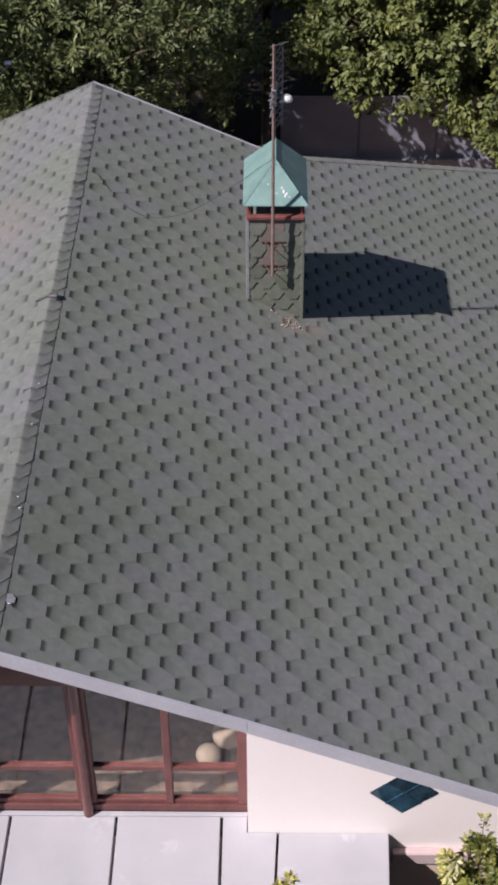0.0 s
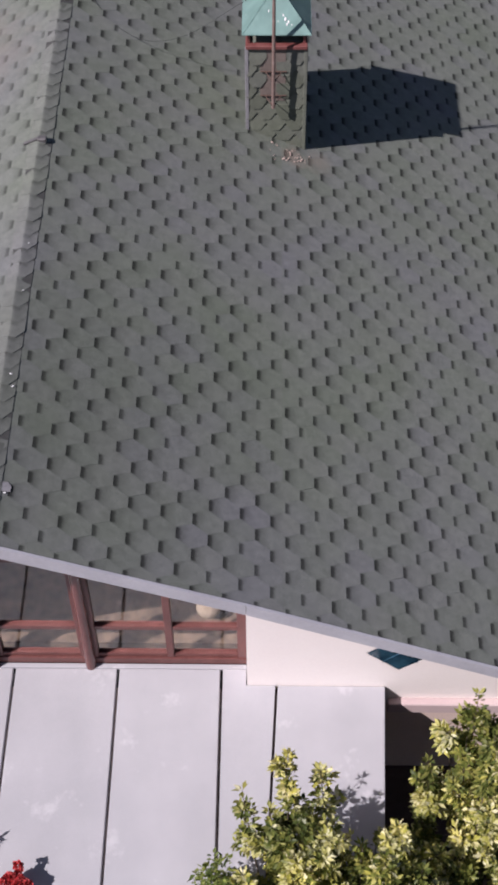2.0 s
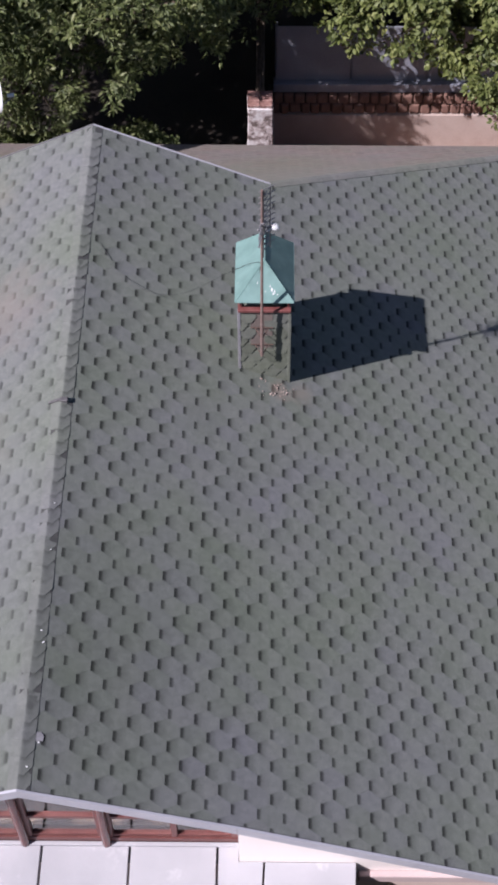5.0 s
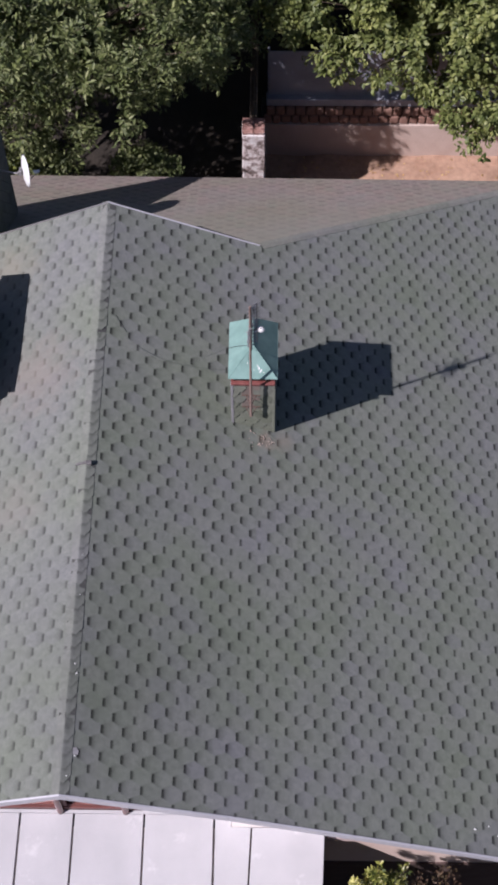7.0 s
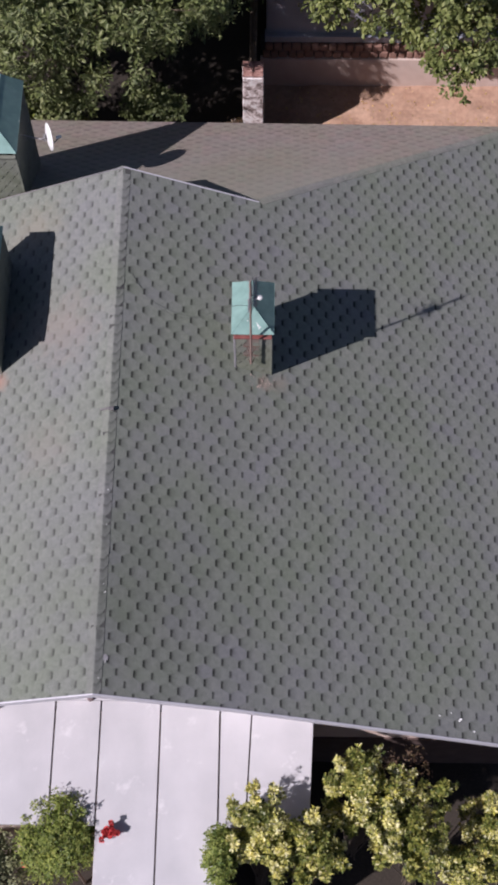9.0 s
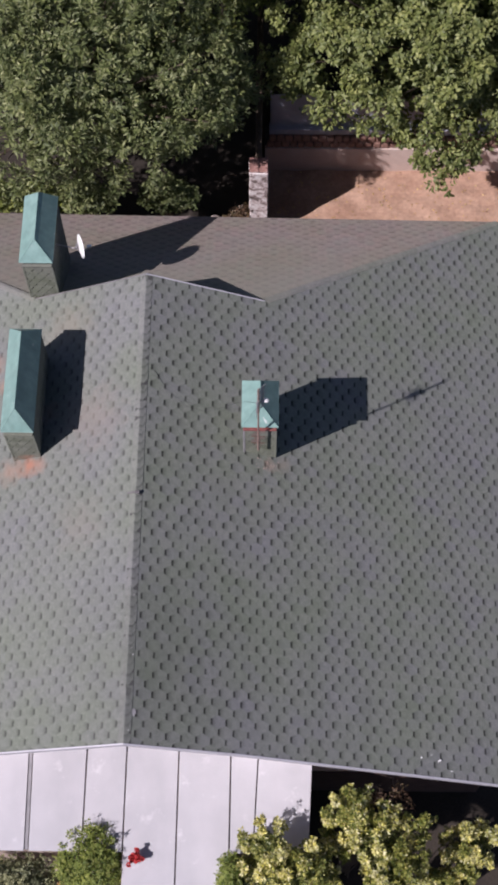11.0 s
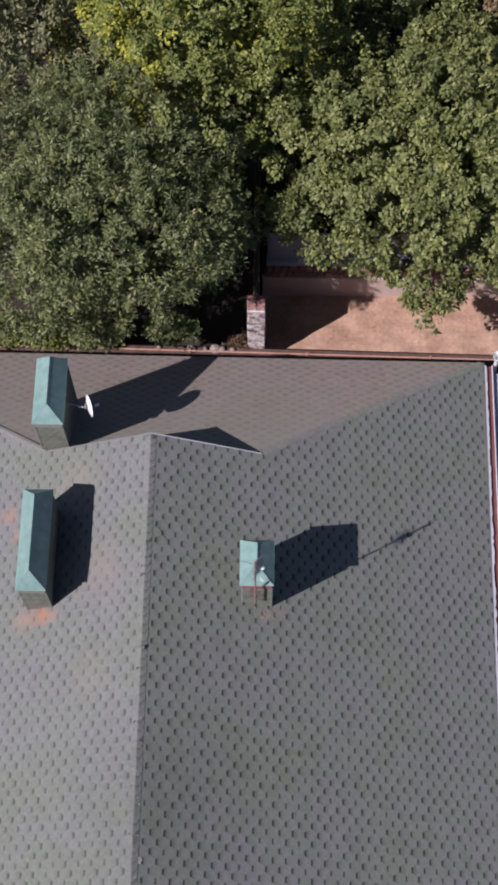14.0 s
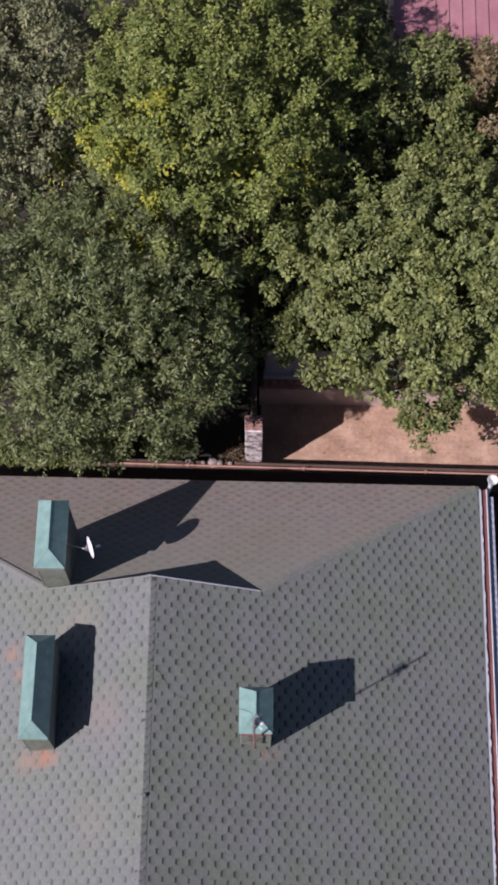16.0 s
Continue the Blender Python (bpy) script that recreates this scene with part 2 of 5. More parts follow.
M_SOIL = plain("reddish dry soil", (0.36, 0.215, 0.15), (0.50, 0.33, 0.24), 1.6, 0.95, 0, 10, 0.4, 0.28)
M_EARTH = plain("dark garden soil", (0.030, 0.023, 0.018), (0.048, 0.037, 0.028), 1.1, 0.95, 0, 30, 0.9, 0.5)
M_BRICK = plain("weathered red brick", (0.21, 0.115, 0.088), (0.32, 0.18, 0.142), 6.0, 0.9, 0, 60, 0.6, 0.3)
M_PIPE = plain("rusty orange-brown pipe", (0.40, 0.20, 0.145), (0.55, 0.31, 0.235), 9.0, 0.6, 0.15, 60, 0.2, 0.3)
M_KERB = plain("dark weathered masonry", (0.085, 0.05, 0.04), (0.13, 0.08, 0.065), 4.0, 0.9, 0, 40, 0.6, 0.3)
M_SHADE_DARK = plain("dark brown in place of shade", (0.085, 0.053, 0.048), (0.135, 0.088, 0.078), 5.0, 0.9, 0, 50, 0.6, 0.3)
M_RENDER = plain("stained pink render", (0.50, 0.38, 0.33), (0.62, 0.50, 0.45), 1.6, 0.9, 0, 50, 0.4, 0.25)
M_LEDGE = plain("mauve-pink painted ledge", (0.58, 0.45, 0.45), (0.66, 0.53, 0.52), 1.6, 0.9, 0, 60, 0.3, 0.1)
M_STONE = plain("dusty pinkish stone", (0.26, 0.20, 0.18), (0.40, 0.33, 0.31), 6.0, 0.9, 0, 50, 0.5, 0.3)
M_FENCE = plain("grey painted sheet fence", (0.30, 0.31, 0.37), (0.38, 0.39, 0.46), 1.5, 0.5, 0.2, 30, 0.1, 0.15)
M_BARK = plain("furrowed bark", (0.09, 0.065, 0.045), (0.16, 0.12, 0.09), 7.0, 0.95, 0, 25, 0.9, 0.5)
M_PINK = plain("faded pink sheet roof", (0.31, 0.13, 0.16), (0.39, 0.19, 0.21), 1.3, 0.6, 0, 30, 0.1, 0.2)
M_RED = plain("red petals", (0.55, 0.035, 0.04), (0.70, 0.10, 0.10), 20, 0.6)
M_CREAM = plain("plain cream", (0.32, 0.25, 0.18), (0.40, 0.32, 0.24), 5, 0.85)


def glass_material(name, tint):
    m, t, b = material(name, 0.03)
    b.inputs["Transmission Weight"].default_value = 1.0
    b.inputs["Base Color"].default_value = (*tint, 1)
    b.inputs["IOR"].default_value = 1.42
    return m


M_GLASS = glass_material("window glass", (0.95, 0.95, 0.95))
M_BLUE2 = plain("dark blue glazing", (0.008, 0.022, 0.035), (0.03, 0.07, 0.10), 9.0, 0.08, 0, 20, 0.05, 0.2)
M_BLUE = plain("blue-green diamond glazing", (0.010, 0.032, 0.055), (0.035, 0.10, 0.15), 5.0, 0.12, 0, 20, 0.05, 0.2)


def peeling(name, tones):
    m, t, b = material(name, 0.9)
    c = ramp(t, noise_at(t, 7.0, 5.0, 0.7), tones)
    t.links.new(c, b.inputs["Base Color"])
    bump(t, b, noise_at(t, 18.0), 0.8, 0.02)
    return m


M_PEEL = peeling("peeling whitewash over brick", ((0.40, (0.16, 0.12, 0.11)), (0.50, (0.55, 0.46, 0.45)), (0.6, (0.72, 0.68, 0.68))))
M_PEEL_BRICK = peeling("red brick with scraps of whitewash", ((0.42, (0.20, 0.10, 0.085)), (0.56, (0.36, 0.20, 0.17)), (0.68, (0.66, 0.58, 0.57))))


def leaf_material(name, tones):
    m, t, b = material(name, 0.5, 0.0, 0.32)
    rnd = t.nodes.new("ShaderNodeNewGeometry").outputs["Random Per Island"]
    step = 1.0 / (len(tones) - 1)
    c = ramp(t, rnd, [(i * step, x) for i, x in enumerate(tones)])
    geo = t.nodes.new("ShaderNodeNewGeometry").outputs["Position"]
    big = node(t, "ShaderNodeTexNoise", Scale=2.0, Detail=4.0, Roughness=0.75)
    t.links.new(geo, big.inputs["Vector"])
    v = ramp(t, big.outputs[0], [(0.33, (0.60, 0.66, 0.68)), (0.67, (1.38, 1.32, 1.12))])
    c = mix(t, 1.0, c, v, "MULTIPLY")
    t.links.new(c, b.inputs["Base Color"])
    tr = t.nodes.new("ShaderNodeBsdfTranslucent")
    t.links.new(c, tr.inputs["Color"])
    ms = node(t, "ShaderNodeMixShader", Fac=0.22)
    t.links.new(b.outputs[0], ms.inputs[1])
    t.links.new(tr.outputs[0], ms.inputs[2])
    t.links.new(ms.outputs[0], t.nodes["Material Output"].inputs["Surface"])
    return m


L_OLIVE = leaf_material("olive-green leaf", [(0.070, 0.092, 0.035), (0.110, 0.138, 0.052), (0.160, 0.190, 0.077), (0.270, 0.288, 0.160)])
L_MID = leaf_material("mid-green leaf", [(0.090, 0.114, 0.036), (0.142, 0.172, 0.056), (0.198, 0.226, 0.082), (0.272, 0.292, 0.122)])
L_FRESH = leaf_material("light green leaf", [(0.078, 0.104, 0.026), (0.134, 0.168, 0.043), (0.200, 0.234, 0.064), (0.290, 0.314, 0.104)])
L_YELLOW = leaf_material("yellowing leaf", [(0.13, 0.16, 0.03), (0.21, 0.24, 0.042), (0.30, 0.32, 0.052), (0.42, 0.385, 0.06)])
L_DULL = leaf_material("dull grey-green leaf", [(0.155, 0.168, 0.092), (0.228, 0.240, 0.136), (0.315, 0.315, 0.195)])
L_VARIEG = leaf_material("green leaf of the variegated shrub", [(0.060, 0.082, 0.022), (0.125, 0.152, 0.034), (0.225, 0.24, 0.06), (0.32, 0.30, 0.085)])
L_CREAM = leaf_material("cream-edged leaf", [(0.34, 0.33, 0.06), (0.50, 0.47, 0.13), (0.60, 0.565, 0.22), (0.68, 0.64, 0.34), (0.76, 0.72, 0.50)])
L_BRIGHT = leaf_material("fresh green leaf", [(0.070, 0.108, 0.026), (0.135, 0.180, 0.040), (0.205, 0.250, 0.058), (0.290, 0.310, 0.095)])
L_DRY = leaf_material("dry brown leaf", [(0.065, 0.038, 0.028), (0.12, 0.072, 0.048), (0.10, 0.075, 0.038)])


L_RUSSET = leaf_material("withered russet leaf", [(0.13, 0.095, 0.05), (0.20, 0.14, 0.085), (0.26, 0.19, 0.12), (0.17, 0.165, 0.075)])
L_STRAW = leaf_material("straw-coloured fallen leaf", [(0.30, 0.18, 0.09), (0.45, 0.30, 0.14), (0.55, 0.42, 0.20)])


# ---- building blocks ----
def part(name, bm, mat, parent=None, label=""):
    me = bpy.data.meshes.new(name)
    bm.to_mesh(me)
    bm.free()
    for m in mat if isinstance(mat, (list, tuple)) else [mat]:
        me.materials.append(m)
    ob = new(name, me)
    ob.parent = parent
    return tagged(ob, label)


def thing(name, at, label, category, group="", kind=""):
    ob = new(name)
    ob.empty_display_size = 0.2
    ob.matrix_basis = Matrix.Translation(at)
    return tagged(ob, label, category, group, kind)


def box(bm, lo, hi, bevel=0.0, turn=None):
    r = bmesh.ops.create_cube(bm, size=1.0)
    vs = r["verts"]
    lo, hi = Vector(lo), Vector(hi)
    for v in vs:
        v.co = Vector([(a + b) / 2 + c * (b - a) for a, b, c in zip(lo, hi, v.co)])
    if bevel:
        es = list({e for v in vs for e in v.link_edges})
        bmesh.ops.bevel(bm, geom=es, offset=bevel, segments=1, affect="EDGES")
    return bm


def boxed(lo, hi, bevel=0.0):
    return box(bmesh.new(), lo, hi, bevel)


def prism(bm, loop, shift):
    """A solid between a loop of points and the same loop moved by shift."""
    a = [bm.verts.new(p) for p in loop]
    b = [bm.verts.new(Vector(p) + Vector(shift)) for p in loop]
    bm.faces.new(a)
    bm.faces.new(b[::-1])
    for i in range(len(a)):
        j = (i + 1) % len(a)
        bm.faces.new((a[j], a[i], b[i], b[j]))
    bmesh.ops.recalc_face_normals(bm, faces=bm.faces[:])
    return bm


def rod(bm, a, b, r, n=8, r2=None):
    a, b = Vector(a), Vector(b)
    d = b - a
    m = Matrix.Translation((a + b) / 2) @ d.to_track_quat("Z", "Y").to_matrix().to_4x4()
    bmesh.ops.create_cone(bm, cap_ends=True, segments=n, radius1=r, radius2=r if r2 is None else r2, depth=d.length, matrix=m)
    return bm


def pipe(bm, pts, r, n=8):
    for a, b in zip(pts, pts[1:]):
        rod(bm, a, b, r, n)
    return bm


# ---- ground ----
RIDGE, PITCH, GABLE_Y = 5.718, 0.4466, 8.91
EAVE_X0, EAVE_X1, BACK_Y, BACK_SKEW = 7.17, 7.40, 12.25, 0.29
HIP = (2.25, GABLE_Y)
TERR, GZ = 2.585, -1.0


def roof_z(x):
    return RIDGE - PITCH * abs(x)


def build_ground():
    bm = bmesh.new()
    n = 60
    def lay(i):
        s = (i / n * 2 - 1)
        return math.copysign(abs(s) ** 2.2 * 400, s) if abs(s) > 0 else 0.0
    grid = [[bm.verts.new((lay(i) + 2, lay(j) + 13.2, 0.0)) for i in range(n + 1)] for j in range(n + 1)]
    for j in range(n):
        for i in range(n):
            bm.faces.new((grid[j][i], grid[j][i + 1], grid[j + 1][i + 1], grid[j + 1][i]))
    for v in bm.verts:
        v.co.z = 0.04 * noise.noise(v.co * 0.7) + GZ - 0.02
    ob = part("ground", bm, M_EARTH)
    tagged(ob, "dark bare garden soil round the house", "ground", kind="structure")
    bm = bmesh.new()
    cols, rows = 60, 20
    g = [[bm.verts.new((2.25 + 9.75 * i / cols, 13.75 + 2.3 * j / rows, GZ + 0.04 + 0.05 * noise.noise((i * 0.3, j * 0.35, 2)))) for i in range(cols + 1)] for j in range(rows + 1)]
    for j in range(rows):
        for i in range(cols):
            bm.faces.new((g[j][i], g[j][i + 1], g[j + 1][i + 1], g[j + 1][i]))
    ob = part("yard_soil", bm, M_SOIL)
    tagged(ob, "dry reddish soil of the back yard with fallen leaves", "soil", kind="structure")


build_ground()

# ---- house ----
house = thing("house", (0, 6, 0), "single-storey house with pink-white plaster and a hexagonal-shingled roof", "house")


def house_part(name, bm, mat, label="", parent=house):
    ob = part(name, bm, mat, parent, label)
    if parent is house:
        ob.location = -house.location
    return ob


WALL_X = 6.75
FRONT, GLASS_Y, BAY, HEAD_Z = 0.53, 0.79, 0.036, 4.54


DIAMOND = (3.325, 3.195, 0.31)


def build_walls():
    # front gable wall in panels round the window bay and the diamond openings
    def panel(loop):
        house_part("wall_panel", prism(bmesh.new(), loop, (0, 0.3, 0)), M_PLASTER)
    def top(x):
        return (x, FRONT, roof_z(x) - 0.17)
    for s in (-1, 1):
        for x0, x1 in ((1.91 + s * BAY, DIAMOND[0] - DIAMOND[2]), (DIAMOND[0] + DIAMOND[2], WALL_X)):
            a, b = s * x0, s * x1
            panel([(a, FRONT, GZ - 0.05), (b, FRONT, GZ - 0.05), top(b), top(a)])
        c, zc, r = s * DIAMOND[0], DIAMOND[1], DIAMOND[2]
        a, b = c - s * r, c + s * r
        panel([(a, FRONT, GZ - 0.05), (b, FRONT, GZ - 0.05), (b, FRONT, zc), (c, FRONT, zc - r), (a, FRONT, zc)])
        panel([(a, FRONT, zc), (c, FRONT, zc + r), (b, FRONT, zc), top(b), top(a)])
    panel([(BAY - 1.91, FRONT, GZ - 0.05), (BAY + 1.91, FRONT, GZ - 0.05), (BAY + 1.91, FRONT, TERR - 0.41), (BAY - 1.91, FRONT, TERR - 0.41)])
    house_part("gable_boarding", prism(bmesh.new(), [(BAY - 1.91, FRONT, HEAD_Z + 0.10), (BAY + 1.91, FRONT, HEAD_Z + 0.10), top(BAY + 1.91), top(0), top(BAY - 1.91)], (0, 0.3, 0)), M_FRAME, "red-brown boarded gable over the glazing")
    for s in (-1, 1):
        bm = bmesh.new()
        a, b = sorted((s * WALL_X, s * (WALL_X - 0.3)))
        box(bm, (a, FRONT + 0.3, GZ - 0.05), (b, 11.9, roof_z(WALL_X) - 0.17))
        house_part("wall_side", bm, M_PLASTER)
    house_part("wall_back", boxed((-WALL_X + 0.3, 11.6, GZ - 0.05), (WALL_X - 0.3, 11.9, 2.4)), M_PLASTER)
    # wall under the ledge; the dark foot band stands in for shade
    for s in (-1, 1):
        a, b = sorted((s * 3.26, s * WALL_X))
        house_part("lower_wall", boxed((a, FRONT - 0.02, 0.922), (b, FRONT - 0.002, 2.198)), M_LOWER, "pale salmon wall below the ledge")
        house_part("foot_shade_band", boxed((a, FRONT - 0.05, GZ - 0.05), (b, FRONT - 0.002, 0.92), 0.01), M_SHADE_DARK, "dark brown band standing in for shade at the wall foot")
    # plinth ledge on the front wall beyond the terrace
    for s in (-1, 1):
        a, b = sorted((s * 3.26, s * WALL_X))
        house_part("ledge", boxed((a, FRONT - 0.08, 2.20), (b, FRONT - 0.002, 2.365), 0.012), M_LEDGE, "mauve-pink painted ledge")
    # room behind the glazing
    house_part("room_floor", boxed((-WALL_X + 0.3, 0.98, TERR - 0.12), (WALL_X - 0.3, 11.55, TERR - 0.02)), M_FLOOR)
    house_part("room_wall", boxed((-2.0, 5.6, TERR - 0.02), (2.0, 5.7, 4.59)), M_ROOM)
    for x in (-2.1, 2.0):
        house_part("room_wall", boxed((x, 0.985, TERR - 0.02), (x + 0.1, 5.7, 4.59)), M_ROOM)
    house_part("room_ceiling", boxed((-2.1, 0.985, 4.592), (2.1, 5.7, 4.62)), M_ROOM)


build_walls()


def build_glazing():
    """The glazed front bay: two round posts, timber frames, mullions, a rail and panes."""
    win = thing("window_bay", (0, GLASS_Y, TERR), "", "")
    win.parent = house
    win.matrix_basis = Matrix.Translation(Vector((0, GLASS_Y, TERR)) - house.location)
    def add(name, bm, mat, label="", parent=None):
        ob = part(name, bm, mat, parent or win, label)
        if parent is None:
            ob.matrix_basis = Matrix.Translation((BAY, -GLASS_Y, -TERR))
        return ob
    y0, y1 = GLASS_Y - 0.04, GLASS_Y + 0.05
    add("frame_sill", boxed((-1.91, y0 - 0.01, TERR + 0.005), (1.91, y1, TERR + 0.10), 0.008), M_FRAME)
    add("frame_head", boxed((-1.91, y0 - 0.02, HEAD_Z), (1.91, y1, HEAD_Z + 0.10), 0.008), M_FRAME)
    add("sill_strip", boxed((-1.905, GLASS_Y - 0.10, TERR - 0.03), (1.905, GLASS_Y - 0.052, TERR + 0.006), 0.004), M_SLAB, "pale mortar strip under the frame")
    for x0, x1 in ((-1.91, -1.82), (-1.235, -1.165), (-0.53, -0.36), (0.36, 0.53), (1.165, 1.235), (1.82, 1.91)):
        add("mullion", boxed((x0, y0, TERR + 0.10), (x1, y1, HEAD_Z), 0.008), M_FRAME)
    for x0, x1 in ((-1.82, -1.235), (-1.165, -0.53), (-0.36, 0.36), (0.53, 1.165), (1.235, 1.82)):
        add("rail", boxed((x0, y0 + 0.01, TERR + 0.587), (x1, y1 - 0.01, TERR + 0.645), 0.006), M_FRAME)
        add("bottom_rail", boxed((x0, y0 + 0.012, TERR + 0.10), (x1, y1 - 0.012, TERR + 0.155), 0.006), M_FRAME)
        for z0, z1 in ((TERR + 0.155, TERR + 0.587), (TERR + 0.645, HEAD_Z)):
            p = add("pane", boxed((x0, GLASS_Y, z0), (x1, GLASS_Y + 0.008, z1)), M_GLASS)
            p.visible_shadow = False
    for x in (-0.45, 0.45):
        bm = bmesh.new()
        rod(bm, (x, GLASS_Y - 0.075, TERR - 0.01), (x, GLASS_Y - 0.075, 4.74), 0.049, 20)
        add("round_post", bm, M_POST, "glossy red-brown round post")


build_glazing()


def build_diamonds():
    for s in (-1, 1):
        c, zc, r = s * DIAMOND[0], DIAMOND[1], DIAMOND[2]
        bm = bmesh.new()
        prism(bm, [(c - r, FRONT + 0.008, zc), (c, FRONT + 0.008, zc - r), (c + r, FRONT + 0.008, zc), (c, FRONT + 0.008, zc + r)], (0, 0.01, 0))
        house_part("diamond_window", bm, M_GAP, "square window set on its corner with four blue-green panes")
        for k, (ox, oz) in enumerate(((0, r / 2), (0, -r / 2), (-r / 2, 0), (r / 2, 0))):
            q = r / 2 - 0.012
            tilt = (0.004, -0.003, 0.006, -0.005)[k]
            pm = prism(bmesh.new(), [(c + ox - q, FRONT - 0.002 - tilt, zc + oz), (c + ox, FRONT - 0.002, zc + oz - q), (c + ox + q, FRONT - 0.002 + tilt, zc + oz), (c + ox, FRONT - 0.002, zc + oz + q)], (0, 0.006, 0))
            house_part("diamond_pane", pm, M_BLUE if k % 3 else M_BLUE2)
        bm = bmesh.new()
        for dx, dz in ((1, 1), (1, -1)):
            a, b = Vector((c - dx * r / 2, FRONT + 0.004, zc - dz * r / 2)), Vector((c + dx * r / 2, FRONT + 0.004, zc + dz * r / 2))
            rod(bm, a, b, 0.012, 6)
        house_part("muntin", bm, M_BLUE)


build_diamonds()

# ---- roof ----
P_TAB, EXPO_TAB, TIP, STEP = 0.3396, 0.1360, 0.31, 0.0013
COS = 1 / math.sqrt(1 + PITCH * PITCH)
SIN = PITCH * COS
BACK_TAN = (roof_z(HIP[0]) - roof_z(EAVE_X1)) / (BACK_Y - GABLE_Y)


def rake(s, x):
    """Front edge of the shingles at x on side s; on the right it bends outwards below the first board."""
    return 0.009 * x if s < 0 or x < 1.96 else 0.0176 - 0.0155 * (x - 1.96)


def build_roof_deck():
    bm = bmesh.new()
    for s in (-1, 1):
        pts = [(0, 0.02), (1.96, rake(s, 1.96) + 0.015), (EAVE_X0, rake(s, EAVE_X0) + 0.015), (EAVE_X1, BACK_Y), HIP, (0, GABLE_Y)]
        loop = [(s * x, y, roof_z(x) - 0.012) for x, y in pts]
        prism(bm, loop, (0, 0, -0.12))
    # hipped back slope
    e = EAVE_X1
    zb = roof_z(e)
    loop = [(-HIP[0], GABLE_Y, roof_z(HIP[0]) - 0.02), (HIP[0], GABLE_Y, roof_z(HIP[0]) - 0.02), (e, BACK_Y, zb - 0.02), (-e, BACK_Y + BACK_SKEW, zb - 0.02 - BACK_SKEW * BACK_TAN)]
    prism(bm, loop, (0, 0, -0.12))
    ob = house_part("roof", bm, M_DECK, "dark roof deck under the shingles")
    bm = bmesh.new()
    prism(bm, [(-HIP[0], GABLE_Y - 0.1, roof_z(HIP[0]) - 0.14), (HIP[0], GABLE_Y - 0.1, roof_z(HIP[0]) - 0.14), (0, GABLE_Y - 0.1, RIDGE - 0.14)], (0, 0.06, 0))
    house_part("gablet", bm, M_FRAME)
    return ob


roof = build_roof_deck()


def clip(poly, planes):
    """Cut a polygon of (u, w) by half-planes a*u + b*w <= c."""
    for a, b, c in planes:
        out = []
        for i, p in enumerate(poly):
            q = poly[(i + 1) % len(poly)]
            dp, dq = a * p[0] + b * p[1] - c, a * q[0] + b * q[1] - c
            if dp <= 0:
                out.append(p)
            if dp * dq < 0:
                f = dp / (dp - dq)
                out.append((p[0] + f * (q[0] - p[0]), p[1] + f * (q[1] - p[1])))
        poly = out
        if len(poly) < 3:
            return []
    return poly


H_TAB = [(-TIP * P_TAB / 2, 0), (TIP * P_TAB / 2, 0), ((1 - TIP) * P_TAB / 2, EXPO_TAB), (TIP * P_TAB / 2, 2 * EXPO_TAB), (-TIP * P_TAB / 2, 2 * EXPO_TAB), (-(1 - TIP) * P_TAB / 2, EXPO_TAB)]


def lift(w, jitter=0.0, flat=1.0):
    return 0.001 + (STEP + jitter) * flat * w / EXPO_TAB


class Slope:
    """Courses of hexagonal tabs on a plane: o a point of the top line, a along it, d down the slope."""

    def __init__(self, o, a, d, flat=1.0):
        self.flat = flat
        self.o, self.a, self.d = Vector(o), Vector(a).normalized(), Vector(d).normalized()
        self.n = self.a.cross(self.d)
        if self.n.z < 0:
            self.n = -self.n

    def at(self, u, w, h):
        return self.o + self.a * u + self.d * w + self.n * h

    def uw(self, p):
        v = Vector(p) - self.o
        return v.dot(self.a), v.dot(self.d)


def half_planes(slope, loop):
    """Half-planes of a convex loop of 3D points, in the slope's own (u, w)."""
    uw = [slope.uw(p) for p in loop]
    cx, cy = sum(p[0] for p in uw) / len(uw), sum(p[1] for p in uw) / len(uw)
    out = []
    for (u0, w0), (u1, w1) in zip(uw, uw[1:] + uw[:1]):
        a, b = w1 - w0, u0 - u1
        c = a * u0 + b * w0
        if a * cx + b * cy > c:
            a, b, c = -a, -b, -c
        out.append((a, b, c))
    return out


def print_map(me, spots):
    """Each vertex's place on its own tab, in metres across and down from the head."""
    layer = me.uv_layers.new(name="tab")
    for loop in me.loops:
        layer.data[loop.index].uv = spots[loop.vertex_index]


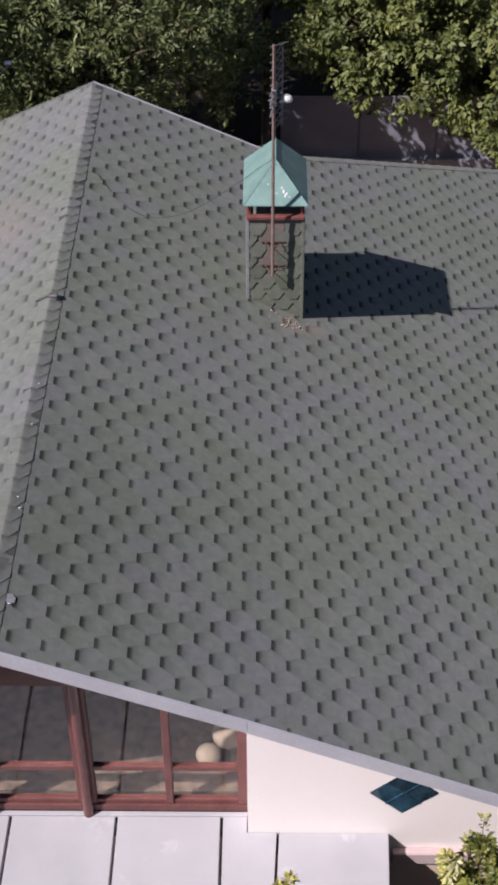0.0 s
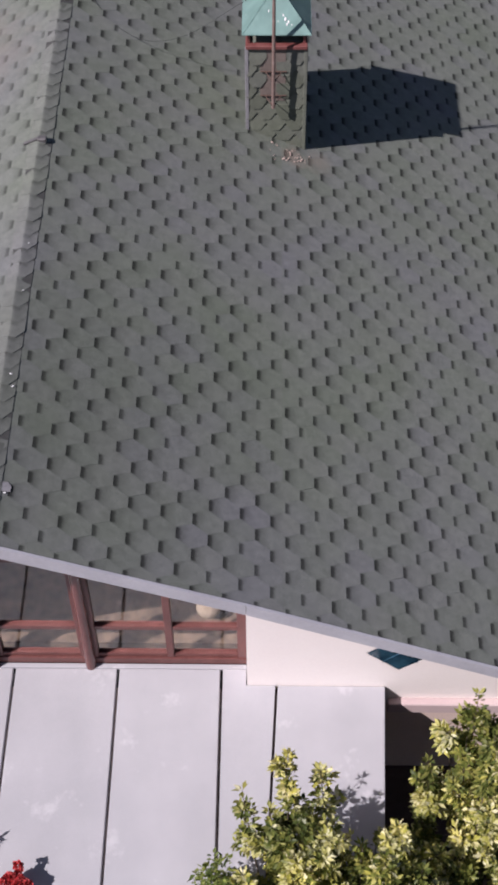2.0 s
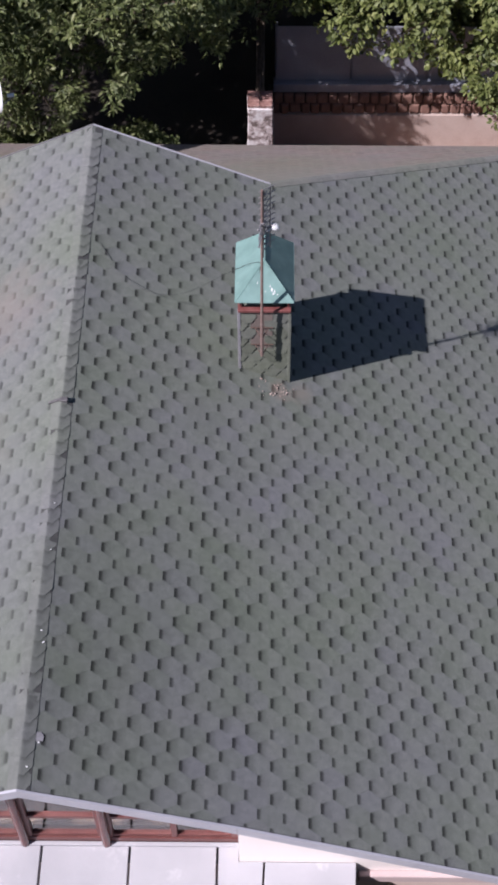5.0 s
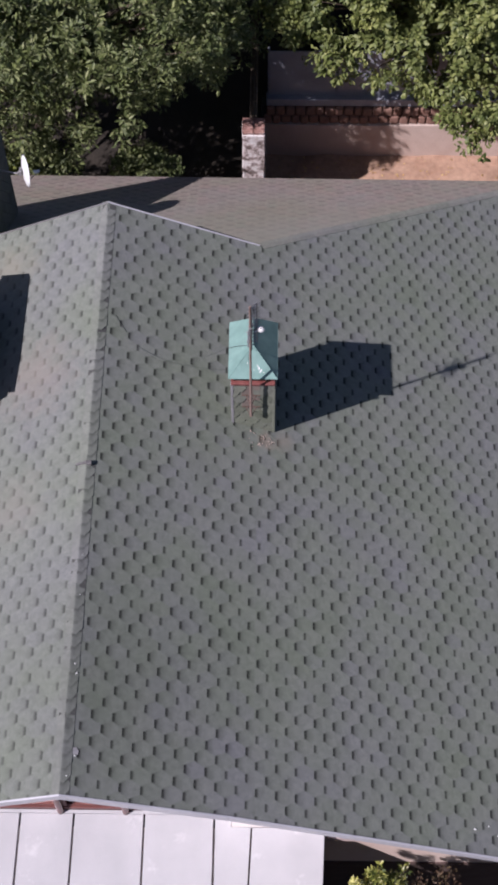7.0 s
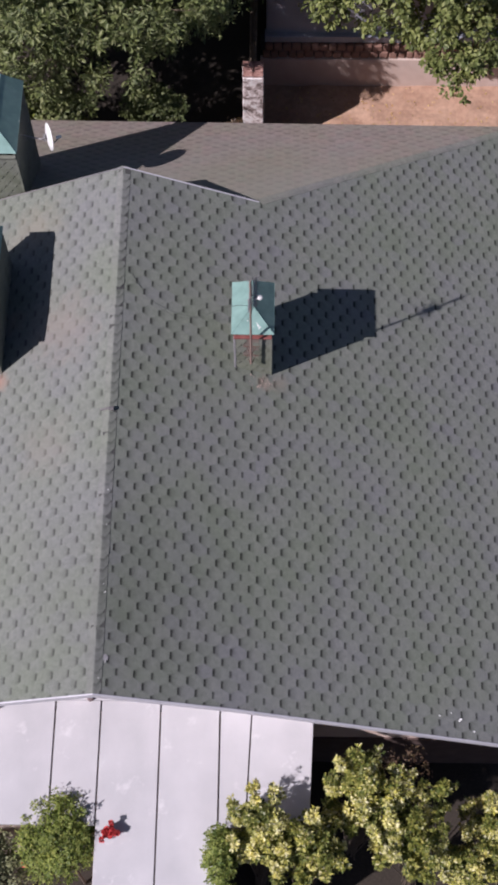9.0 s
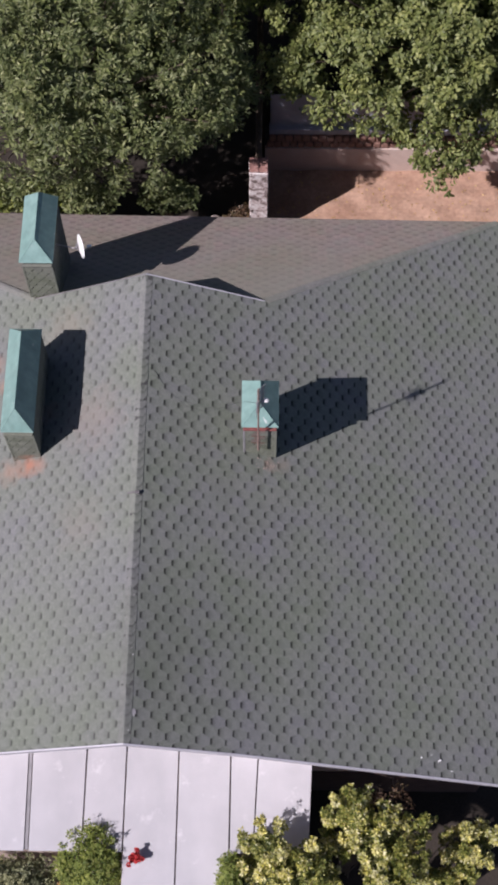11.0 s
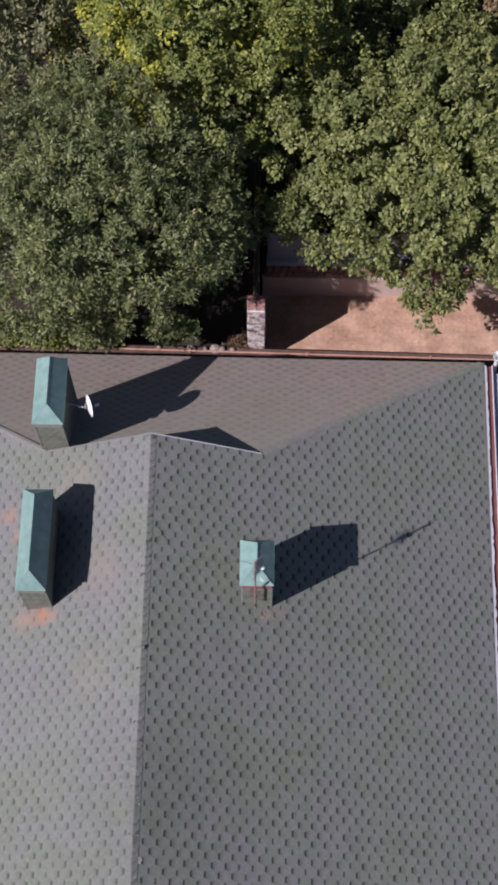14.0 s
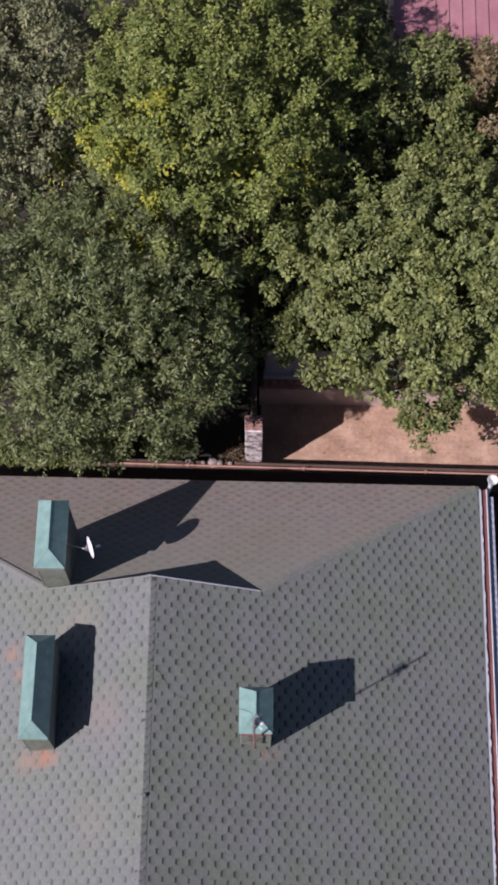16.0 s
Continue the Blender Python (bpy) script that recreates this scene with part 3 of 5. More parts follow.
def tabs_joined(name, slope, regions, u0, w0, mat, skip=lambda u, w: False, label=""):
    """All tabs of a slope, cut at its edges, joined into one mesh; those in skip are left for single pieces."""
    verts, faces, spots, singles = [], [], [], []
    rng = random.Random(name)
    for planes in regions:
        uws = []
        for k in range(-4, 90):
            w = w0 + k * EXPO_TAB
            for j in range(-60, 60):
                u = u0 + (j + 0.5 * (k % 2)) * P_TAB
                if any(a * u + b * (w + EXPO_TAB) > c + 0.19 * math.hypot(a, b) for a, b, c in planes):
                    continue
                uws.append((u, w))
        for u, w in uws:
            near = [(a, b, c - a * u - b * w) for a, b, c in planes]
            whole = all(a * p + b * q <= c for a, b, c in near for p, q in H_TAB)
            if whole and skip(u, w):
                singles.append((u, w))
                continue
            cuts = [] if whole else near
            jit = rng.uniform(-0.0002, 0.0003)
            loop = clip(H_TAB, cuts)
            if len(loop) < 3:
                continue
            base, m = len(verts), len(loop)
            verts += [slope.at(u + p, w + q, lift(q, jit, slope.flat)) for p, q in loop]
            verts += [slope.at(u + p, w + q, -0.008) for p, q in loop]
            faces.append(tuple(range(base, base + m)))
            faces += [(base + (i + 1) % m, base + i, base + m + i, base + m + (i + 1) % m) for i in range(m)]
            spots += loop + loop
    me = bpy.data.meshes.new(name)
    me.from_pydata(verts, [], faces)
    bm = bmesh.new()
    bm.from_mesh(me)
    bmesh.ops.recalc_face_normals(bm, faces=bm.faces[:])
    up = [f for f in bm.faces if abs(f.normal.dot(slope.n)) > 0.9 and f.normal.dot(slope.n) < 0]
    bmesh.ops.reverse_faces(bm, faces=up)
    bm.to_mesh(me)
    bm.free()
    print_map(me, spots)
    me.materials.append(mat)
    ob = new(name, me)
    ob.parent = roof
    tagged(ob, label, kind="stuff")
    return ob, singles


def build_tabs():
    right = Slope((0, 0, RIDGE), (0, 1, 0), (COS, 0, -SIN))
    left = Slope((0, 0, RIDGE), (0, 1, 0), (-COS, 0, -SIN), 0.6)
    hz = roof_z(HIP[0])
    for s, slope in ((1, right), (-1, left)):
        upper = half_planes(slope, [(0, 0, RIDGE), (s * HIP[0], rake(s, HIP[0]), hz), (s * HIP[0], GABLE_Y, hz), (0, GABLE_Y, RIDGE)])
        lower = half_planes(slope, [(s * HIP[0], rake(s, HIP[0]), hz), (s * EAVE_X0, rake(s, EAVE_X0), roof_z(EAVE_X0)), (s * EAVE_X1, BACK_Y, roof_z(EAVE_X1)), (s * HIP[0], GABLE_Y, hz)])
        pick = (lambda u, w: 0.2 < u < 3.0 and 0.25 < w < 4.4) if s > 0 else (lambda u, w: False)
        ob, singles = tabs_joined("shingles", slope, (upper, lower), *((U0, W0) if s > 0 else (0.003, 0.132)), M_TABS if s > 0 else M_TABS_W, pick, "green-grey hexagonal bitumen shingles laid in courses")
        if singles:
            bm = bmesh.new()
            top = [bm.verts.new((p, -q, lift(q))) for p, q in H_TAB]
            low = [bm.verts.new((p, -q, -0.008)) for p, q in H_TAB]
            bm.faces.new(top)
            for i in range(6):
                j = (i + 1) % 6
                bm.faces.new((top[j], top[i], low[i], low[j]))
            bmesh.ops.recalc_face_normals(bm, faces=bm.faces[:])
            me = bpy.data.meshes.new("shingle")
            bm.to_mesh(me)
            bm.free()
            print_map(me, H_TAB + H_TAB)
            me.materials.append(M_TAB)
            rng = random.Random(5)
            basis = Matrix((slope.a, -slope.d, slope.n)).transposed().to_4x4()
            for u, w in singles:
                ob = new("shingle", me)
                ob.parent = roof
                ob.matrix_parent_inverse = Matrix.Identity(4)
                ob.matrix_basis = Matrix.Translation(slope.at(u, w, 0)) @ basis @ pose(0, 0, 0, rng.uniform(-0.25, 0.25), 0, rng.uniform(-0.35, 0.35))
    # the back slope
    d = Vector((0, 1, -BACK_TAN)).normalized()
    bk = Slope((0, GABLE_Y, hz), (1, 0, 0), d, 0.45)
    zb = roof_z(EAVE_X1)
    loop = [(-HIP[0], GABLE_Y, hz), (HIP[0], GABLE_Y, hz), (EAVE_X1, BACK_Y, zb), (-EAVE_X1, BACK_Y + BACK_SKEW, zb - BACK_SKEW * BACK_TAN)]
    tabs_joined("shingles_back", bk, (half_planes(bk, loop),), 0.05, 0.0, M_TABS_BACK, label="dusty brown hexagonal shingles of the back slope")


U0, W0 = 0.193, 0.176
build_tabs()


def build_ridge_caps():
    """Bent cap pieces lapped along the ridge and the hips."""
    def cap_mesh(drop, half, rise, mat, step, nose, back):
        """A bent piece with a blunt pointed lip: nose is the lip's half-width, back the run of its slanting sides."""
        bm = bmesh.new()
        cols = [i * nose / 3 for i in range(4)] + [nose + (half - nose) * i / 3 for i in range(1, 4)]
        cols = [-0.86 * x for x in cols[:0:-1]] + cols
        rows, spots = [], []
        for y, h in ((0.0, rise), (0.5, 0.55 * rise), (1.0, 0.2 * rise)):
            for z in (0.0, -0.006):
                row = []
                for x in cols:
                    r = abs(x)
                    lip = back * max(0.0, r - nose) / (half - nose) * (1.0 if x > 0 else 0.3)
                    yy = lip + y * (step + back + 0.02 - lip)
                    row.append(bm.verts.new((x, yy, h + z - drop * (math.sqrt(r * r + 0.008 ** 2) - 0.008))))
                    far = step + lip - yy
                    # head darkening only on the right; the sunlit left half is coloured pale
                    spots.append((0.0, 0.2 if x < -0.01 else max(far, 0.0)))
                rows.append(row)
        for i in range(len(cols) - 1):
            for j in (0, 2):
                bm.faces.new((rows[j][i], rows[j][i + 1], rows[j + 2][i + 1], rows[j + 2][i]))
                bm.faces.new((rows[j + 1][i + 1], rows[j + 1][i], rows[j + 3][i], rows[j + 3][i + 1]))
            bm.faces.new((rows[0][i + 1], rows[0][i], rows[1][i], rows[1][i + 1]))
        for i in (0, len(cols) - 1):
            for j in (0, 2):
                bm.faces.new((rows[j][i], rows[j + 2][i], rows[j + 3][i], rows[j + 1][i]))
        bmesh.ops.recalc_face_normals(bm, faces=bm.faces[:])
        if sum(f.normal.z for f in bm.faces if f.verts[0] in rows[0]) < 0:
            bmesh.ops.reverse_faces(bm, faces=bm.faces[:])
        me = bpy.data.meshes.new("ridge_cap")
        bm.to_mesh(me)
        bm.free()
        print_map(me, spots)
        me.materials.append(mat)
        return me
    # dark strip painted in for the shadow and dark print beneath the cap lips
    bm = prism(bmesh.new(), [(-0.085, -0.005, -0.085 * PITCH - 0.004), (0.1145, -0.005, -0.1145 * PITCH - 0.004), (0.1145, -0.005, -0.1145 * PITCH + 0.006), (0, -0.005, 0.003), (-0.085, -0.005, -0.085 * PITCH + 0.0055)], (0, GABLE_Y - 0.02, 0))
    ob = part("ridge_shade_strip", bm, M_DECK, roof)
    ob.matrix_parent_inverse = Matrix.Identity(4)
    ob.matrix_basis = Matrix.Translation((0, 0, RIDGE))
    rng = random.Random(11)
    me = cap_mesh(PITCH, 0.112, 0.008, M_CAP, 0.17, 0.05, 0.09)
    y = -0.01
    while y < GABLE_Y - 0.2:
        ob = new("ridge_cap", me)
        ob.parent = roof
        ob.matrix_parent_inverse = Matrix.Identity(4)
        ob.matrix_basis = pose(rng.uniform(-0.003, 0.003), y, RIDGE - 0.002 + rng.uniform(-0.001, 0.003), 0, rng.uniform(-0.6, 0.6), rng.uniform(-0.8, 0.8))
        y += 0.17
    # hips: the cap lies on both planes; the bend is flatter there
    me = cap_mesh(0.32, 0.075, 0.009, M_HIPCAP, 0.2, 0.06, 0.02)
    for s in (-1, 1):
        a = Vector((s * HIP[0], GABLE_Y, roof_z(HIP[0])))
        b = Vector((s * EAVE_X1, BACK_Y, roof_z(EAVE_X1)))
        way = (b - a).normalized()
        side = way.cross(Vector((0, 0, 1))).normalized()
        up = side.cross(way)
        k = 0.0
        while k < (b - a).length - 0.2:
            ob = new("ridge_cap", me)
            ob.parent = roof
            ob.matrix_parent_inverse = Matrix.Identity(4)
            m = Matrix((-side, -way, up)).transposed().to_4x4()
            ob.matrix_basis = Matrix.Translation(a + way * (k + 0.27) + up * 0.008) @ m
            k += 0.2


build_ridge_caps()


def build_roof_edges():
    # pale metal rake boards on the front gable, in two lengths each side
    for s in (-1, 1):
        for x0, x1 in ((0.0, 1.96), (1.964, EAVE_X0 + 0.05)):
            bm = bmesh.new()
            y0, y1 = (rake(s, x) - 0.012 for x in (x0, x1))
            loop = [(s * x0, y0, roof_z(x0) + 0.012), (s * x1, y1, roof_z(x1) + 0.012), (s * x1, y1, roof_z(x1) - 0.125), (s * x0, y0, roof_z(x0) - 0.125)]
            prism(bm, loop, (0, 0.02, 0))
            house_part("rake_board", bm, M_BOARD, "pale lilac metal rake board")
        bm = bmesh.new()
        for x0, x1 in ((0.0, 1.96), (1.96, EAVE_X0 + 0.05)):
            y0, y1 = (rake(s, x) - 0.012 for x in (x0, x1))
            prism(bm, [(s * x0, y0, roof_z(x0) + 0.016), (s * x1, y1, roof_z(x1) + 0.016), (s * x1, y1 + 0.024, roof_z(x1) + 0.016), (s * x0, y0 + 0.024, roof_z(x0) + 0.016)], (0, 0, -0.003))
        house_part("drip_edge", bm, M_BOARD)
        # soffit
        bm = bmesh.new()
        front = [(s * x, rake(s, x) + 0.012, roof_z(x) - 0.135) for x in (0, 1.96, EAVE_X0)]
        prism(bm, front + [(s * EAVE_X0, FRONT, roof_z(EAVE_X0) - 0.135), (0, FRONT, RIDGE - 0.135)], (0, 0, 0.012))
        house_part("soffit", bm, M_FRAME)
        # eave: a worn pale drip edge, a red-brown channel gutter and a ribbed pale sheet beyond it
        def eave_x(y):
            return EAVE_X0 + (EAVE_X1 - EAVE_X0) * y / BACK_Y
        rng = random.Random(17)
        bm = bmesh.new()
        n = 150
        top, low = [], []
        for i in range(n + 1):
            y = 0.1 + (BACK_Y - 0.15) * i / n
            x0, x1 = eave_x(y) - 0.01, eave_x(y) + 0.045 + rng.uniform(0, 0.035)
            z = roof_z(eave_x(y)) - 0.012
            top.append([bm.verts.new((s * x0, y, z + 0.004)), bm.verts.new((s * x1, y, z - 0.01))])
            low.append([bm.verts.new((s * x0, y, z + 0.001)), bm.verts.new((s * x1, y, z - 0.013))])
        for i in range(n):
            for g in (top, low):
                bm.faces.new((g[i][0], g[i][1], g[i + 1][1], g[i + 1][0]))
            bm.faces.new((top[i][1], low[i][1], low[i + 1][1], top[i + 1][1]))
        bmesh.ops.recalc_face_normals(bm, faces=bm.faces[:])
        house_part("eave_drip", bm, M_BOARD, "ragged pale drip edge along the eave")
        bm = bmesh.new()
        n = 8
        for y0, y1 in ((0.1, 6.2), (6.2, BACK_Y - 0.05)):
            rings = []
            for y in (y0, y1):
                for r in (0.068, 0.063):
                    rings.append([bm.verts.new((s * (eave_x(y) + 0.115 + r * math.cos(math.pi * (1 + i / n))), y, roof_z(eave_x(y)) - 0.05 + 0.75 * r * math.sin(math.pi * (1 + i / n)))) for i in range(n + 1)])
            o0, i0, o1, i1 = rings
            for i in range(n):
                bm.faces.new((o0[i], o0[i + 1], o1[i + 1], o1[i]))
                bm.faces.new((i0[i + 1], i0[i], i1[i], i1[i + 1]))
            for i in (0, n):
                bm.faces.new((o0[i], o1[i], i1[i], i0[i]))
        house_part("gutter", bm, M_FRAME, "red-brown half-round gutter")
        bm = bmesh.new()
        rod(bm, (s * (eave_x(0.1) + 0.195), 0.1, roof_z(EAVE_X0) - 0.05), (s * (EAVE_X1 + 0.195), BACK_Y - 0.05, roof_z(EAVE_X1) - 0.05), 0.017, 8)
        house_part("gutter_lip", bm, M_BOARD, "pale worn gutter lip")
        bm = bmesh.new()
        n = 260
        rows = []
        for i in range(n + 1):
            y = 0.3 + (BACK_Y - 0.5) * i / n
            z = roof_z(eave_x(y)) - 0.16 + (0.012 if i % 4 < 2 else 0.0)
            rows.append([bm.verts.new((s * (eave_x(y) + q), y, z - dz)) for q, dz in ((0.16, 0.0), (0.37, 0.03), (0.37, 0.036), (0.16, 0.006))])
        for i in range(n):
            for k in range(4):
                bm.faces.new((rows[i][k], rows[i][(k + 1) % 4], rows[i + 1][(k + 1) % 4], rows[i + 1][k]))
        bmesh.ops.recalc_face_normals(bm, faces=bm.faces[:])
        house_part("side_sheet", bm, M_SHEET, "narrow ribbed bluish-white sheet below the gutter")
        # rain head at the back corner
        bm = bmesh.new()
        x, y, z = s * (EAVE_X1 + 0.33), BACK_Y + 0.13, roof_z(EAVE_X1)
        bmesh.ops.create_cone(bm, cap_ends=False, segments=20, radius1=0.07, radius2=0.13, depth=0.22, matrix=Matrix.Translation((x, y, z + 0.0)))
        bmesh.ops.create_cone(bm, cap_ends=True, segments=20, radius1=0.06, radius2=0.068, depth=0.04, matrix=Matrix.Translation((x, y, z - 0.10)))
        bmesh.ops.solidify(bm, geom=bm.faces[:], thickness=0.004)
        rod(bm, (x, y, z - 0.1), (x, y, GZ + 0.03), 0.05, 14)
        house_part("rain_head", bm, M_WHITE, "white rainwater funnel with its downpipe")
    # pale flashing on the top of the gablet rakes
    for s in (-1, 1):
        bm = bmesh.new()
        a, b = (0, GABLE_Y - 0.008, RIDGE + 0.014), (s * HIP[0], GABLE_Y - 0.008, roof_z(HIP[0]) + 0.014)
        c, d = (s * HIP[0], GABLE_Y + 0.012, roof_z(HIP[0]) + 0.014), (0, GABLE_Y + 0.012, RIDGE + 0.014)
        prism(bm, [a, b, c, d], (0, 0, -0.05))
        house_part("gablet_flashing", bm, M_BOARD if s > 0 else M_STEEL, "pale metal flashing" if s > 0 else "dull metal flashing")


build_roof_edges()


# ---- chimneys ----
def chimney(x0, x1, y0, y1, base_z, label, hip=0.2, hip_back=0.2, rise=0.35, iron=None, bare=None):
    """A brick stack clad in shingles with a red iron frame and a hipped teal hood."""
    top, eave = 5.865, 6.045
    pale = iron is None
    iron = iron or M_RUST
    ch = thing("chimney", ((x0 + x1) / 2, (y0 + y1) / 2, base_z), label, "chimney", "chimneys on the roof")
    inv = Matrix.Translation(-Vector(ch.location))
    def add(name, bm, mat, lb=""):
        ob = part(name, bm, mat, ch, lb)
        ob.matrix_basis = inv
        return ob
    add("body", boxed((x0, y0, base_z - 0.25), (x1, y1, top), 0.006), M_CLAD)
    # shingle cladding on the four faces, in lapped rows of pointed tabs
    bm = bmesh.new()
    rng = random.Random(label)
    def face(o, a, n, width, bare=None):
        rows = int((top - base_z + 0.3) / 0.134)
        k = max(2, round(width / 0.19))
        wtab = width / k
        for r in range(rows):
            z = top - 0.02 - r * 0.134
            for i in range(k + (r % 2)):
                c = (i + (0.5 if r % 2 == 0 else 0.0)) * wtab
                pts = [(c - wtab / 2, 0), (c + wtab / 2, 0), (c + wtab / 2, -0.09), (c + wtab * 0.2, -0.175), (c - wtab * 0.2, -0.175), (c - wtab / 2, -0.09)]
                pts = [(min(max(p, 0), width), q) for p, q in pts]
                if bare and bare[0] < c < bare[1] and z > bare[2]:
                    continue
                j = rng.uniform(0, 0.004)
                loop = [o + a * p + Vector((0, 0, z + q)) + n * (0.004 + j - 0.07 * q) for p, q in pts]
                vs = [bm.verts.new(p) for p in loop]
                low = [bm.verts.new(p - n * 0.02) for p in loop]
                try:
                    bm.faces.new(vs)
                    for a1 in range(len(vs)):
                        b1 = (a1 + 1) % len(vs)
                        bm.faces.new((vs[b1], vs[a1], low[a1], low[b1]))
                except ValueError:
                    pass
    face(Vector((x0, y0, 0)), Vector((1, 0, 0)), Vector((0, -1, 0)), x1 - x0, bare)
    face(Vector((x0, y1, 0)), Vector((1, 0, 0)), Vector((0, 1, 0)), x1 - x0)
    face(Vector((x0, y0, 0)), Vector((0, 1, 0)), Vector((-1, 0, 0)), y1 - y0)
    face(Vector((x1, y0, 0)), Vector((0, 1, 0)), Vector((1, 0, 0)), y1 - y0)
    bmesh.ops.remove_doubles(bm, verts=bm.verts[:], dist=0.0005)
    bmesh.ops.recalc_face_normals(bm, faces=bm.faces[:])
    add("cladding", bm, M_CLAD, "overlapping green-grey shingle cladding")
    if bare:
        add("bare_board", boxed((x0 + bare[0] - 0.02, y0 - 0.006, bare[2] - 0.05), (x0 + bare[1] + 0.02, y0 - 0.001, top), 0.001), M_BOARDING, "bare brownish board between the shingles")
    # corner strips
    for cx in (x0, x1):
        for cy in (y0, y1):
            add("corner_strip", boxed((cx - 0.018, cy - 0.018, base_z - 0.2), (cx + 0.018, cy + 0.018, top), 0.004), M_JOINT if pale and (cx, cy) == (x0, y0) else M_CLAD)
    # iron frame under the hood
    g = 0.012
    add("frame_bar", boxed((x0 - g, y0 - g - 0.03, top), (x1 + g, y0 + 0.02, top + 0.042), 0.006), iron)
    add("frame_bar", boxed((x0 - g, y1 - 0.02, top), (x1 + g, y1 + g + 0.03, top + 0.042), 0.006), iron)
    add("frame_bar", boxed((x0 - g, y0 + 0.02, top), (x0 + 0.03, y1 - 0.02, top + 0.042), 0.006), iron)
    add("frame_bar", boxed((x1 - 0.03, y0 + 0.02, top), (x1 + g, y1 - 0.02, top + 0.042), 0.006), iron)
    for cx in (x0 + 0.02, x1 - 0.02):
        for cy in (y0 + 0.02, y1 - 0.02):
            add("hood_post", boxed((cx - 0.012, cy - 0.012, top + 0.042), (cx + 0.012, cy + 0.012, eave + 0.05)), iron)
    # hood
    h = 0.04
    a0, a1, b0, b1 = x0 - h, x1 + h, y0 - h, y1 + h
    xm, rz = (a0 + a1) / 2, eave + rise
    def shell(k):
        r0, r1 = (xm, b0 + hip, rz - k), (xm, b1 - hip_back, rz - k)
        c = [(a0 + k, b0 + k, eave), (a1 - k, b0 + k, eave), (a1 - k, b1 - k, eave), (a0 + k, b1 - k, eave)]
        return c, r0, r1
    bm = bmesh.new()
    for k, flip in ((0.0, False), (0.012, True)):
        c, r0, r1 = shell(k)
        v = [bm.verts.new(p) for p in (*c, r0, r1)]
        quads = [(v[0], v[1], v[4]), (v[1], v[2], v[5], v[4]), (v[2], v[3], v[5]), (v[3], v[0], v[4], v[5])]
        for q in quads:
            bm.faces.new(q[::-1] if flip else q)
    vs = bm.verts[:]
    for i in range(4):
        j = (i + 1) % 4
        bm.faces.new((vs[j], vs[i], vs[6 + i], vs[6 + j]))
    add("hood", bm, M_TEAL, "hipped teal sheet-metal hood")
    bm = bmesh.new()
    for p, q in (((a0, b0), (a1, b0)), ((a1, b0), (a1, b1)), ((a1, b1), (a0, b1)), ((a0, b1), (a0, b0))):
        rod(bm, (*p, eave - 0.008), (*q, eave - 0.008), 0.007, 6)
    rod(bm, (xm, b0 + hip, rz), (xm, b1 - hip_back, rz), 0.008, 6)
    for p, q in (((a0, b0), b0 + hip), ((a1, b0), b0 + hip), ((a0, b1), b1 - hip_back), ((a1, b1), b1 - hip_back)):
        rod(bm, (*p, eave), (xm, q, rz), 0.005, 5)
    add("hood_seams", bm, M_TEAL)
    return ch


chimney(1.90, 2.475, 5.64, 6.475, 4.63, "narrow chimney clad in green shingles under a teal hood", 0.31, 0.17, bare=(0.15, 0.36, 5.28))
chimney(-2.395, -1.89, 5.495, 7.49, 4.72, "long chimney clad in green shingles under a teal hood", 0.27, 0.27, 0.42, M_CLAD)
chimney(-2.34, -1.79, 8.985, 10.375, 4.0, "tall chimney clad in green shingles behind the gablet", 0.30, 0.13, 0.34, M_CLAD)



